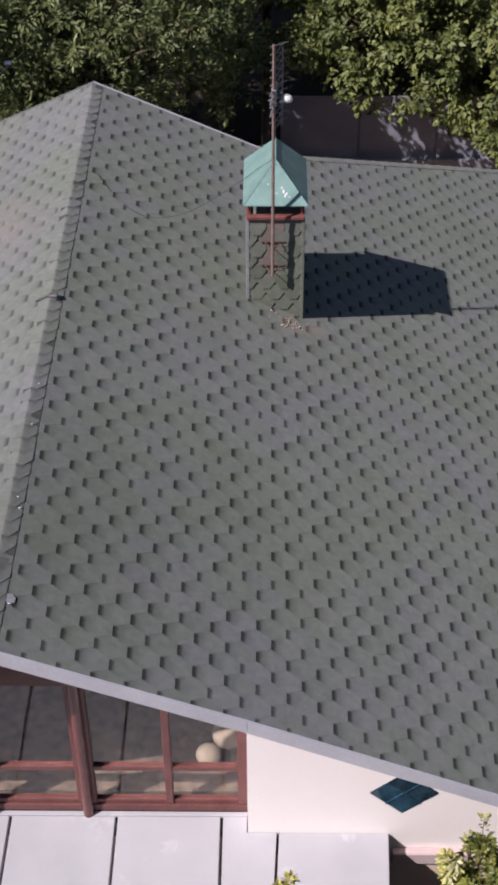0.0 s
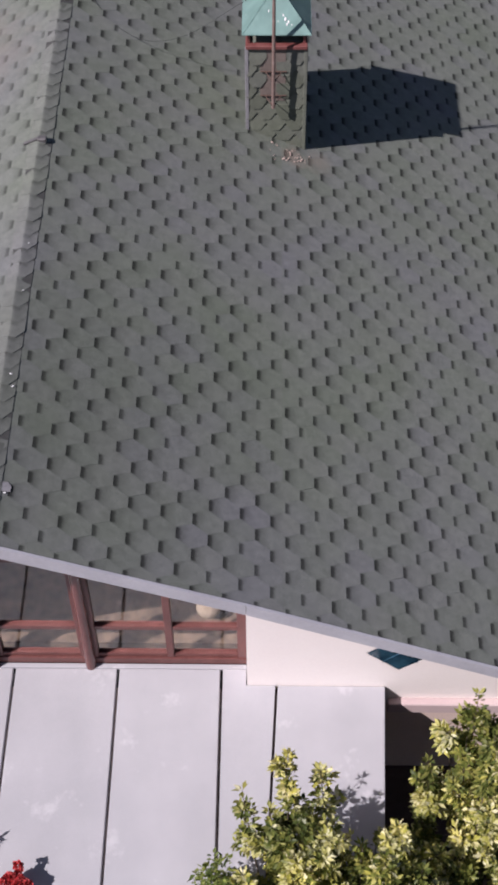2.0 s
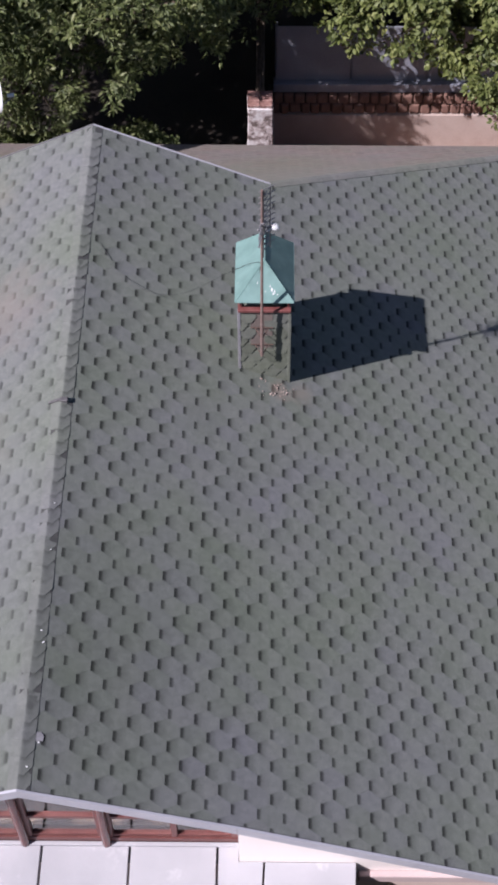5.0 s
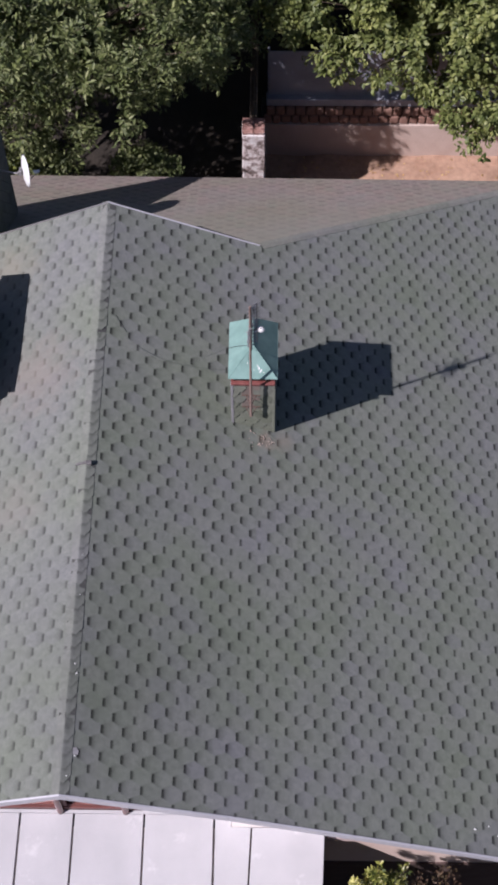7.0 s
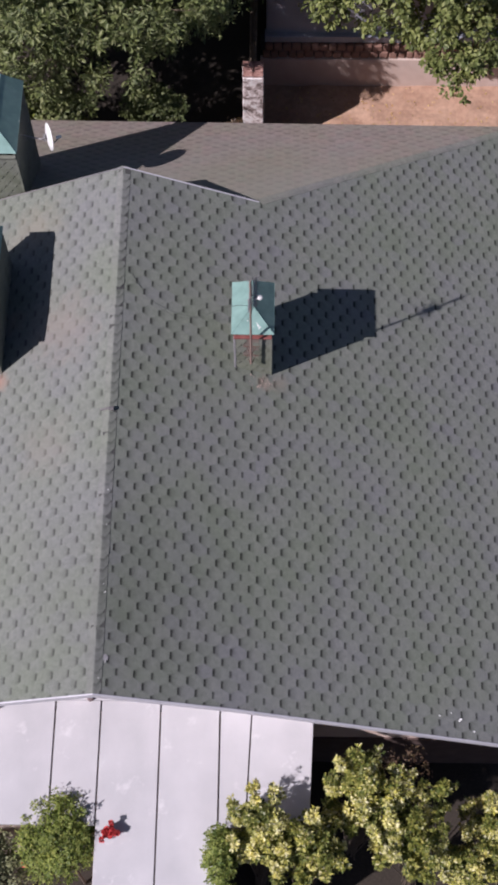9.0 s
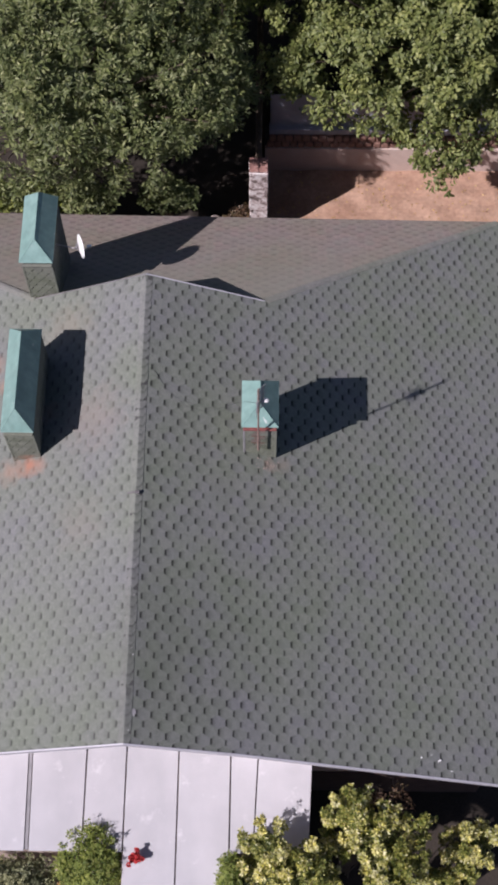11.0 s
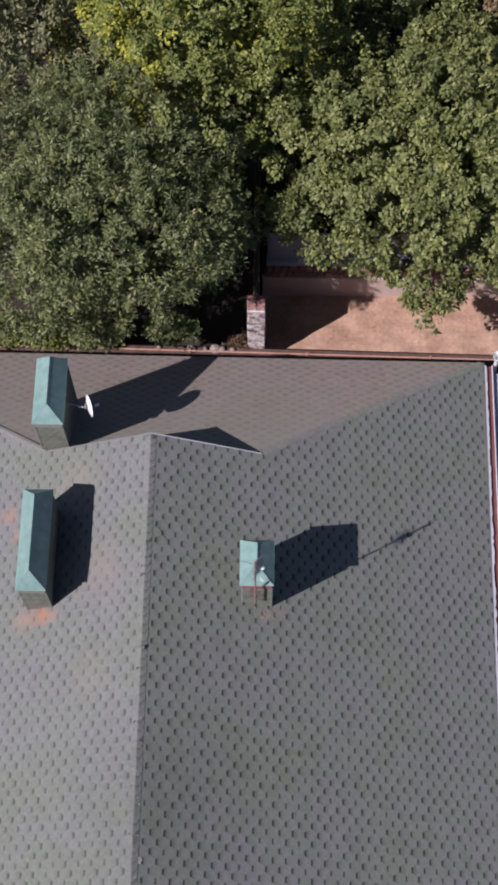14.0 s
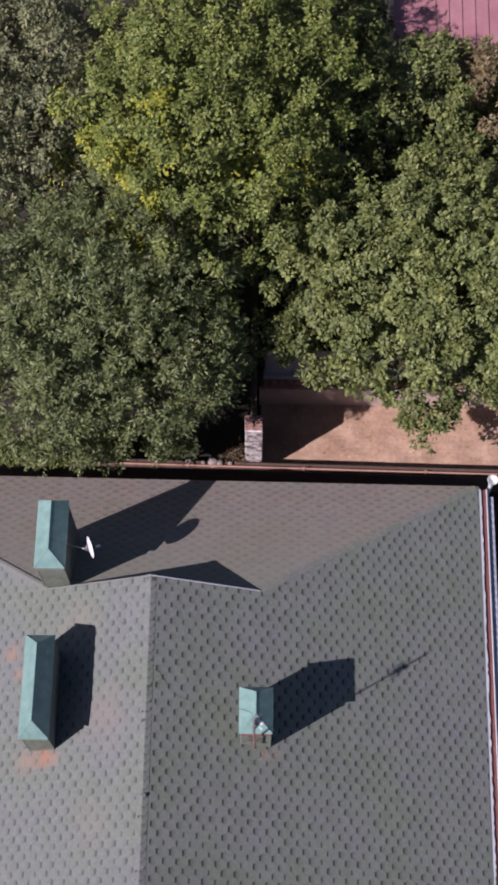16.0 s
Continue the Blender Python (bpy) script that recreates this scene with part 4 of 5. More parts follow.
# ---- terrace ----
def build_terrace():
    ter = thing("terrace", (0, -1, 0), "raised terrace of pale concrete slabs along the glazed front", "terrace", kind="structure")
    inv = Matrix.Translation((0, 1, 0))
    def add(name, bm, mat, lb=""):
        ob = part(name, bm, mat, ter, lb)
        ob.matrix_basis = inv
        return ob
    add("core", boxed((-0.226, -3.3, GZ - 0.05), (1.703, FRONT - 0.005, TERR - 0.071)), M_RENDER)
    # unseen side kept dark to cut light bouncing into the shade beside it
    add("core", prism(bmesh.new(), [(1.706, -1.25, GZ - 0.05), (3.12, -1.25, GZ - 0.05), (3.205, FRONT - 0.005, GZ - 0.05), (1.706, FRONT - 0.005, GZ - 0.05)], (0, 0, TERR - 0.071 - GZ + 0.05)), M_SHADE_DARK)
    add("core", boxed((-9.0, -1.25, GZ - 0.05), (-0.229, FRONT - 0.005, TERR - 0.071)), M_RENDER)
    add("core", boxed((BAY - 1.905, FRONT - 0.005, TERR - 0.4), (BAY + 1.905, GLASS_Y - 0.02, TERR - 0.07)), M_GAP)
    xs = [-8.78, -7.80, -6.82, -5.84, -4.86, -3.88, -2.90, -1.985, -0.969, -0.229, 0.742, 1.706, 2.219, 3.235]
    g = 0.013
    rng = random.Random(3)
    def lean(x, y):
        return x - (0.045 * (FRONT - y) if x > 2.0 else -0.023 * (FRONT - y) if x < -1.9 else 0.0)
    def slab(x0, x1, front, y1, z):
        loop = [(lean(x0, front), front), (lean(x1, front), front), (lean(x1, y1), y1), (lean(x0, y1), y1)]
        bm = prism(bmesh.new(), [(x, y, TERR + z) for x, y in loop], (0, 0, -0.07))
        bmesh.ops.bevel(bm, geom=bm.edges[:], offset=0.006, segments=1, affect="EDGES")
        add("slab", bm, M_SLAB)
    for a, b in zip(xs, xs[1:]):
        front = -3.35 if -0.3 < a < 1.0 else -1.30
        deep = GLASS_Y - 0.103
        z = rng.uniform(-0.002, 0.002)
        if a < 1.941 < b:
            loop = [(a + g, front), (lean(b, front) - g, front), (lean(b, FRONT) - g, FRONT - 0.008), (1.936, FRONT - 0.008), (1.936, deep), (a + g, deep)]
            bm = prism(bmesh.new(), [(x, y, TERR + z) for x, y in loop], (0, 0, -0.07))
            add("slab", bm, M_SLAB)
        else:
            slab(a + g, b - (0.075 if abs(b + 1.985) < 0.01 else g), front, deep if a > -2.0 and b < 1.94 else FRONT - 0.008, z)
    strip = [(lean(-2.045, -1.28), -1.28), (lean(-1.99, -1.28), -1.28), (lean(-1.99, FRONT - 0.02), FRONT - 0.02), (lean(-2.045, FRONT - 0.02), FRONT - 0.02)]
    add("joint_strip", prism(bmesh.new(), [(x, y, TERR - 0.012) for x, y in strip], (0, 0, -0.058)), M_JOINT, "grey mortar strip in the wide joint")


build_terrace()


# ---- things on the roof ----
def build_mast():
    m = thing("antenna_mast", (2.16, 5.50, 4.95), "rusty antenna mast strapped to the chimney with a lattice aerial", "antenna")
    inv = Matrix.Translation((-2.16, -5.50, -4.95))
    def add(name, bm, mat, lb=""):
        ob = part(name, bm, mat, m, lb)
        ob.matrix_basis = inv
        return ob
    x, y = 2.16, 5.50
    add("pole", rod(bmesh.new(), (x, y, 5.25), (x, y - 0.02, 7.84), 0.019, 12, 0.012), M_IRON)
    for z in (5.30, 5.59):
        bm = box(bmesh.new(), (x - 0.13, 5.61, z), (x + 0.13, 5.622, z + 0.013), 0.003)
        for dx in (-0.08, 0.08):
            rod(bm, (x + dx, 5.616, z + 0.006), (x + 0.25 * dx, y + 0.01, z - 0.01), 0.005, 6)
        rod(bm, (x - 0.025, y, z - 0.01), (x + 0.025, y, z - 0.01), 0.011, 8)
        add("bracket", bm, M_KERB, "brown iron strap bracket")
    # lattice aerial beside the pole
    bm = bmesh.new()
    xa, xb, z0, z1 = x + 0.015, x + 0.085, 6.86, 7.82
    rod(bm, (xa, y, z0), (xa, y, z1), 0.008, 6)
    rod(bm, (xb, y + 0.06, z0 + 0.1), (xb, y + 0.06, z1), 0.008, 6)
    n = 11
    for i in range(n):
        a, b = z0 + 0.1 + (z1 - z0 - 0.1) * i / n, z0 + 0.1 + (z1 - z0 - 0.1) * (i + 1) / n
        rod(bm, (xa, y, a), (xb, y + 0.06, b), 0.005, 5)
        rod(bm, (xa - 0.05, y - 0.03, b), (xb + 0.05, y + 0.09, b), 0.005, 5)
    add("lattice", bm, M_STEEL, "thin steel aerial lattice")
    bm = bmesh.new()
    for z, w in ((7.18, 0.17), (7.25, 0.13), (7.31, 0.19), (7.37, 0.12)):
        rod(bm, (x - 0.03, y - w, z), (x + 0.03, y + w, z + 0.02), 0.009, 6)
    rod(bm, (x - 0.05, y, 7.26), (x + 0.14, y + 0.04, 7.30), 0.008, 6)
    rod(bm, (x, y, 7.14), (x, y + 0.20, 7.08), 0.006, 6)
    box(bm, (x - 0.02, y - 0.035, 7.21), (x + 0.03, y + 0.035, 7.39), 0.006)
    add("cross_aerial", bm, M_STEEL, "small crossed aerial elements")
    bm = bmesh.new()
    bmesh.ops.create_icosphere(bm, subdivisions=2, radius=0.048, matrix=Matrix.Translation((x + 0.135, y + 0.05, 7.26)) @ pose(0, 0, 0, 0, 30, 0) @ Matrix.Diagonal((1.15, 0.9, 0.85, 1)))
    rod(bm, (x + 0.06, y + 0.03, 7.23), (x + 0.12, y + 0.05, 7.25), 0.014, 8)
    add("amplifier", bm, M_WHITE, "white plastic amplifier housing")


build_mast()


def build_dish():
    c = Vector((-1.32, 9.49, 5.73))
    d = thing("satellite_dish", c, "white satellite dish bracketed to the tall chimney", "satellite dish")
    def add(name, bm, mat, lb=""):
        return part(name, bm, mat, d, lb)
    face = Vector((0.93, 0.36, -0.14)).normalized()
    rot = face.to_track_quat("Z", "Y").to_matrix().to_4x4()
    bm = bmesh.new()
    rings, n, R = 6, 28, 0.235
    rows = []
    for side in (0, 0.006):
        prev = [bm.verts.new((0, 0, -side))] 
        rws = [prev]
        for i in range(1, rings + 1):
            r = R * i / rings
            rws.append([bm.verts.new((r * math.cos(2 * math.pi * k / n), 1.08 * r * math.sin(2 * math.pi * k / n), 0.75 * r * r - side)) for k in range(n)])
        for k in range(n):
            bm.faces.new((rws[0][0], rws[1][k], rws[1][(k + 1) % n]))
        for i in range(1, rings):
            for k in range(n):
                bm.faces.new((rws[i][k], rws[i + 1][k], rws[i + 1][(k + 1) % n], rws[i][(k + 1) % n]))
        rows.append(rws)
    for k in range(n):
        bm.faces.new((rows[0][-1][k], rows[0][-1][(k + 1) % n], rows[1][-1][(k + 1) % n], rows[1][-1][k]))
    bmesh.ops.recalc_face_normals(bm, faces=bm.faces[:])
    bm.transform(rot)
    ob = add("reflector", bm, M_WHITE)
    for p in ob.data.polygons:
        p.use_smooth = True
    tip = face * 0.24 + Vector((0, 0, -0.05))
    add("feed_arm", pipe(bmesh.new(), [rot @ Vector((0, -0.25, 0.04)), tip], 0.009, 8), M_STEEL)
    add("receiver", rod(bmesh.new(), tip, tip - face * 0.09, 0.025, 12), M_WHITE)
    bm = bmesh.new()
    box(bm, (-0.06, -0.05, -0.05), (-0.02, 0.05, 0.05), 0.008)
    rod(bm, (-0.04, 0, 0), (-0.10, 0, -0.05), 0.02, 10)
    rod(bm, (-0.10, 0, -0.05), (-0.50, 0.1, -0.05), 0.014, 8)
    add("mount", bm, M_STEEL)


build_dish()


def cable(name, pts, r, label):
    cu = bpy.data.curves.new(name, "CURVE")
    cu.dimensions, cu.bevel_depth, cu.bevel_resolution = "3D", r, 2
    sp = cu.splines.new("BEZIER")
    sp.bezier_points.add(len(pts) - 1)
    for b, p in zip(sp.bezier_points, pts):
        b.co, b.handle_left_type, b.handle_right_type = p, "AUTO", "AUTO"
    cu.materials.append(M_DARK)
    ob = new(name, cu)
    return tagged(ob, label, "cable")


cable("aerial_cable", [(x, y, roof_z(x) + 0.014) for x, y in ((0.22, 6.92), (0.30, 6.80), (0.58, 6.48))] + [(1.06, 6.15, 5.56), (1.853, 6.08, 6.06), (2.0, 6.0, 6.23), (2.12, 5.9, 6.37), (2.13, 5.50, 6.62)], 0.0023, "thin dark aerial cable slung from the mast to the ridge")


def debris():
    """Mortar crumbs and plaster bits fallen at the foot of the narrow chimney."""
    bm = bmesh.new()
    rng = random.Random(8)
    for _ in range(40):
        x, y = rng.gauss(2.32, 0.10), rng.gauss(5.44, 0.06)
        if y > 5.58:
            continue
        s = rng.uniform(0.004, 0.011)
        bmesh.ops.create_icosphere(bm, subdivisions=1, radius=s, matrix=Matrix.Translation((x, y, roof_z(x) + 0.012)) @ pose(0, 0, 0, rng.uniform(0, 360), rng.uniform(0, 360)) @ Matrix.Diagonal((1.4, 1, 0.6, 1)))
    ob = part("mortar_crumbs", bm, M_RENDER)
    tagged(ob, "pale mortar crumbs scattered below the chimney foot", "debris", kind="stuff")
    bm = bmesh.new()
    for x, y, s in ((5.345, 0.365, 0.008), (0.142, 0.493, 0.007), (5.15, 0.30, 0.011), (5.50, 0.28, 0.018), (5.715, 0.11, 0.012), (5.47, 0.25, 0.010), (0.05, 3.12, 0.006), (0.06, 2.56, 0.006), (0.06, 1.64, 0.007), (0.09, 1.52, 0.008), (0.067, 0.24, 0.007)):
        bmesh.ops.create_icosphere(bm, subdivisions=1, radius=s, matrix=Matrix.Translation((x, y, roof_z(x) + 0.016)) @ pose(0, 0, 0, 0, 0, rng.uniform(-40, 40)) @ Matrix.Diagonal((1.7, 1, 0.3, 1)))
    for x, y, s in ((2.27, 5.69, 0.016), (2.30, 5.675, 0.013), (2.25, 5.715, 0.010), (2.285, 5.66, 0.012), (2.33, 5.655, 0.007), (2.11, 5.74, 0.008)):
        lean = math.atan2(0.35, 0.31)
        bmesh.ops.create_icosphere(bm, subdivisions=1, radius=s, matrix=Matrix.Translation((x, y, 6.048 + (y - 5.60) * 0.35 / 0.31)) @ pose(0, 0, 0, math.degrees(lean), 0, 0) @ Matrix.Diagonal((0.8, 1.5, 0.25, 1)))
    ob = part("bird_droppings", bm, M_WHITE)
    tagged(ob, "small white specks of droppings on shingles and hood", "droppings", kind="stuff")
    # a broken pale piece of cap lying by the ridge
    bm = prism(bmesh.new(), [(-0.055, -0.045, 0.0), (0.05, -0.04, 0.0), (0.06, 0.01, 0.0), (0.035, 0.048, 0.0), (-0.05, 0.04, 0.0)], (0, 0, 0.008))
    ob = part("shingle_scrap", bm, M_JOINT)
    ob.matrix_basis = pose(0.125, 0.55, roof_z(0.14) + 0.006, 0, math.degrees(math.atan(PITCH)) - 4, 6)
    tagged(ob, "pale broken scrap of shingle lying beside the ridge", "scrap")


debris()


def fallen_leaves():
    """Dry leaves lying on the soil of the back yard."""
    rng = np.random.default_rng(77)
    n = 420
    p = np.stack([rng.uniform(2.4, 9.5, n), rng.uniform(13.95, 15.85, n), np.zeros(n)], 1)
    for q in p:
        q[2] = GZ + 0.047 + 0.05 * noise.noise(((q[0] - 2.25) / 9.75 * 18, (q[1] - 13.75) / 2.3 * 7, 2))
    way = np.stack([rng.normal(size=n), rng.normal(size=n), 0.05 * rng.normal(size=n)], 1)
    up = np.array([0, 0, 1.0]) + 0.3 * rng.normal(size=(n, 3))
    ln = rng.uniform(0.03, 0.08, n)
    ob = new("fallen_leaves", leaf_mesh("fallen_leaves", p, way, up, ln, ln * 0.5, L_STRAW))
    tagged(ob, "dry pale leaves scattered over the yard soil", "leaves", kind="stuff")


# ---- back yard ----
WALL_Y = 15.90


def build_back_yard():
    # low kerb wall with an iron pipe along its top
    def along(x):
        return 13.69 - 0.0225 * x
    loop = [(-9, along(-9) - 0.05, GZ - 0.02), (9.5, along(9.5) - 0.05, GZ - 0.02), (9.5, along(9.5) + 0.20, GZ - 0.02), (-9, along(-9) + 0.20, GZ - 0.02)]
    bm = prism(bmesh.new(), loop, (0, 0, -0.03 - GZ))
    bmesh.ops.bevel(bm, geom=bm.edges[:], offset=0.02, segments=1, affect="EDGES")
    tagged(part("kerb_wall", bm, M_KERB), "low red-brown masonry kerb behind the house", "low wall", kind="structure")
    rail = thing("pipe_rail", (3, along(3), -0.05), "rusty red-brown pipe rail on short brackets", "pipe rail")
    inv = Matrix.Translation((-3, -along(3), 0.05))
    ob = part("pipe", rod(bmesh.new(), (-9, along(-9), 0.10), (9.4, along(9.4), 0.10), 0.026, 12), M_PIPE, rail)
    ob.matrix_basis = inv
    for x in (-5.45, -2.55, 0.40, 3.36, 6.46, 9.0):
        y = along(x)
        bm = box(bmesh.new(), (x - 0.022, y - 0.042, 0.055), (x + 0.022, y + 0.042, 0.14), 0.005)
        rod(bm, (x, y, -0.055), (x, y, 0.07), 0.018, 8)
        ob = part("bracket", bm, M_PIPE, rail)
        ob.matrix_basis = inv
    # peeling pillar and the fence that runs back from it
    p = thing("pillar", (2.07, 14.12, GZ), "square masonry pillar with peeling whitewash", "pillar")
    bm = bmesh.new()
    box(bm, (-0.22, -0.2, 0), (0.22, 0.2, 2.76), 0.02)
    bmesh.ops.subdivide_edges(bm, edges=[e for e in bm.edges if e.calc_length() > 1.0], cuts=9)
    for v in bm.verts:
        v.co.x += 0.03 * noise.noise(v.co * 2.3)
        v.co.y += 0.02 * noise.noise(v.co * 2.9 + Vector((7, 0, 0)))
    part("shaft", bm, M_PEEL, p)
    rng = random.Random(12)
    for q in range(2):
        for r in range(3):
            ob = part("brick", boxed((-0.105, -0.062, 0), (0.105, 0.062, 0.065), 0.012), M_PEEL_BRICK, p, "weathered brick with scraps of whitewash")
            ob.matrix_basis = pose(-0.108 + 0.216 * q + rng.uniform(-0.006, 0.006), -0.132 + 0.132 * r, 2.765, 0, 0, rng.uniform(-3, 3))
    f = thing("board_fence", (2.1, 17, GZ), "dark weathered board fence with two top rails", "fence")
    inv = Matrix.Translation((-2.1, -17, -GZ))
    for i in range(34):
        y = 14.36 + i * 0.16
        ob = part("board", boxed((2.05, y, GZ), (2.075, y + 0.152, 1.85 + 0.03 * math.sin(i * 2.1)), 0.004), M_BARK, f)
        ob.matrix_basis = inv
    for x, z in ((2.02, 1.75), (2.11, 1.80)):
        ob = part("rail", rod(bmesh.new(), (x, 14.34, z), (x, 19.8, z), 0.03, 8), M_BARK, f)
        ob.matrix_basis = inv
    # rear boundary: rendered plinth, two rows of bricks, grey sheet fence
    w = thing("boundary_wall", (6, WALL_Y, GZ), "rendered low wall with two brick courses", "wall", kind="structure")
    inv = Matrix.Translation((-6, -WALL_Y, -GZ))
    ob = part("plinth", boxed((2.2, WALL_Y, GZ - 0.02), (12, WALL_Y + 0.37, -0.05), 0.015), M_RENDER, w)
    ob.matrix_basis = inv
    ob = part("backing", boxed((2.2, WALL_Y + 0.1, -0.05), (12, WALL_Y + 0.32, 0.41)), M_GAP, w)
    ob.matrix_basis = inv
    rng = random.Random(4)
    for r in range(2):
        x = 2.25 + 0.06 * r
        while x < 11.9:
            wd = 0.17 + 0.05 * rng.random()
            bm = boxed((0, 0, 0), (wd - 0.018, 0.10, 0.215), 0.025)
            ob = part("brick", bm, M_BRICK, w)
            ob.matrix_basis = inv @ pose(x, WALL_Y + 0.02 + rng.uniform(-0.012, 0.012), -0.042 + r * 0.226, 0, 0, rng.uniform(-3, 3))
            x += wd
    g = thing("grey_fence", (6, WALL_Y + 0.25, 0.41), "grey painted sheet-metal fence on the low wall", "fence")
    inv = Matrix.Translation((-6, -WALL_Y - 0.25, -0.41))
    ob = part("base_strip", boxed((2.3, WALL_Y + 0.08, 0.412), (12, WALL_Y + 0.30, 0.60), 0.01), M_FENCE, g)
    ob.matrix_basis = inv
    for i in range(7):
        x = 2.35 + i * 1.4
        ob = part("panel", boxed((x, WALL_Y + 0.20, 0.602), (x + 1.37, WALL_Y + 0.22, 1.80), 0.004), M_FENCE, g)
        ob.matrix_basis = inv
        ob = part("post", boxed((x - 0.025, WALL_Y + 0.23, 0.602), (x + 0.025, WALL_Y + 0.28, 1.85), 0.004), M_FENCE, g)
        ob.matrix_basis = inv
    # pink roofed shed far behind the trees
    s = thing("shed", (9.5, 28.1, GZ), "distant shed with a faded pink sheet roof", "shed")
    inv = Matrix.Translation((-9.5, -28.1, -GZ))
    ob = part("wall", boxed((5.95, 25.4, GZ - 0.05), (15, 31.1, 2.35)), M_RENDER, s)
    ob.matrix_basis = inv
    ob = part("roof", prism(bmesh.new(), [(5.8, 25.1, 2.3), (15.2, 25.1, 2.3), (15.2, 31.5, 3.4), (5.8, 31.5, 3.4)], (0, 0, 0.06)), M_PINK, s)
    ob.matrix_basis = inv
    for i in range(23):
        x = 6.9 + i * 0.36
        ob = part("roof_rib", prism(bmesh.new(), [(x, 25.1, 2.361), (x + 0.05, 25.1, 2.361), (x + 0.05, 31.5, 3.461), (x, 31.5, 3.461)], (0, 0, 0.035)), M_PINK, s)
        ob.matrix_basis = inv
    p = part("vent_pipe", rod(bmesh.new(), (6.17, 24.73, GZ - 0.05), (6.17, 24.73, 2.6), 0.07, 14), M_WHITE)
    tagged(p, "short white vent pipe standing before the distant shed", "pipe")
    # brown ridge clip; cream balls added for pale round patches inside the glass
    clipm = bmesh.new()
    prism(clipm, [(-0.15, 4.44, RIDGE - 0.05), (-0.01, 4.44, RIDGE + 0.016), (-0.01, 4.44, RIDGE + 0.024), (-0.15, 4.44, RIDGE - 0.042)], (0, 0.036, 0))
    box(clipm, (-0.012, 4.425, RIDGE - 0.012), (0.07, 4.485, RIDGE + 0.034), 0.006)
    tagged(part("ridge_clip", clipm, M_CLIP), "small tarnished metal clip across the ridge", "clip")
    patch_stand = thing("pale_patch_stand", (1.66, 1.36, TERR - 0.02), "two cream balls on a stand, added for pale patches behind the glass", "floor lamp")
    part("base", rod(bmesh.new(), (0, 0, 0), (0, 0, 0.03), 0.11, 20), M_DECK, patch_stand)
    part("pole", rod(bmesh.new(), (0, 0, 0.03), (0, 0, 0.55), 0.012, 10), M_STEEL, patch_stand)
    for x, y, z, r in ((0.10, -0.06, 0.45, 0.15), (-0.09, -0.08, 0.16, 0.12)):
        bm = bmesh.new()
        bmesh.ops.create_uvsphere(bm, u_segments=24, v_segments=14, radius=r, matrix=Matrix.Translation((x, y, z)) @ Matrix.Diagonal((1, 1, 0.8, 1)))
        rod(bm, (0, 0, z - 0.02), (x, y, z), 0.008, 6)
        sh = part("shade", bm, M_CREAM, patch_stand)
        for f in sh.data.polygons:
            f.use_smooth = True


build_back_yard()


# ---- plants ----
def leaf_mesh(name, pos, direction, up, length, width, mat, fold=0.25, mats=None, slots=None):
    """Leaves as folded blades: a midrib and two halves each."""
    n = len(pos)
    d = direction / np.linalg.norm(direction, axis=1, keepdims=True)
    s = np.cross(d, up)
    s /= np.maximum(np.linalg.norm(s, axis=1, keepdims=True), 1e-6)
    nrm = np.cross(s, d)
    L, Wd = length[:, None], width[:, None]
    base, tip = pos, pos + d * L
    mid = pos + d * L * 0.5
    lft = mid + s * Wd * 0.5 + nrm * Wd * fold
    rgt = mid - s * Wd * 0.5 + nrm * Wd * fold
    co = np.stack([base, rgt, tip, lft], 1).reshape(-1, 3)
    i = np.arange(n)[:, None] * 4
    tri = np.concatenate([i + np.array([[0, 1, 2]]), i + np.array([[0, 2, 3]])], 1).reshape(-1, 3)
    me = bpy.data.meshes.new(name)
    me.vertices.add(len(co))
    me.vertices.foreach_set("co", co.astype(np.float32).ravel())
    me.loops.add(len(tri) * 3)
    me.loops.foreach_set("vertex_index", tri.astype(np.int32).ravel())
    me.polygons.add(len(tri))
    me.polygons.foreach_set("loop_start", np.arange(0, len(tri) * 3, 3, dtype=np.int32))
    me.update(calc_edges=True)
    for m in mats or [mat]:
        me.materials.append(m)
    if slots is not None:
        me.polygons.foreach_set("material_index", np.repeat(slots, 2).astype(np.int32))
    return me


def unit(a):
    return a / np.maximum(np.linalg.norm(a, axis=-1, keepdims=True), 1e-6)


def spread(rng, count, low, radii, tries=60):
    """Directions on an ellipsoid, kept apart from one another, with a few left out as gaps."""
    cand = unit(rng.normal(size=(count * tries, 3)))
    cand = cand[cand[:, 2] > low]
    area = 2 * math.pi * (1 - low) * (radii[0] * radii[1] + radii[0] * radii[2] + radii[1] * radii[2]) / 3
    gap = 0.80 * math.sqrt(area / count)
    kept, spots = [], np.zeros((0, 3))
    for v in cand:
        p = v * radii
        if len(spots) == 0 or np.min(np.sum((spots - p) ** 2, 1)) > gap * gap:
            kept.append(v)
            spots = np.vstack([spots, p])
            if len(kept) == count:
                break
    return np.array(kept)


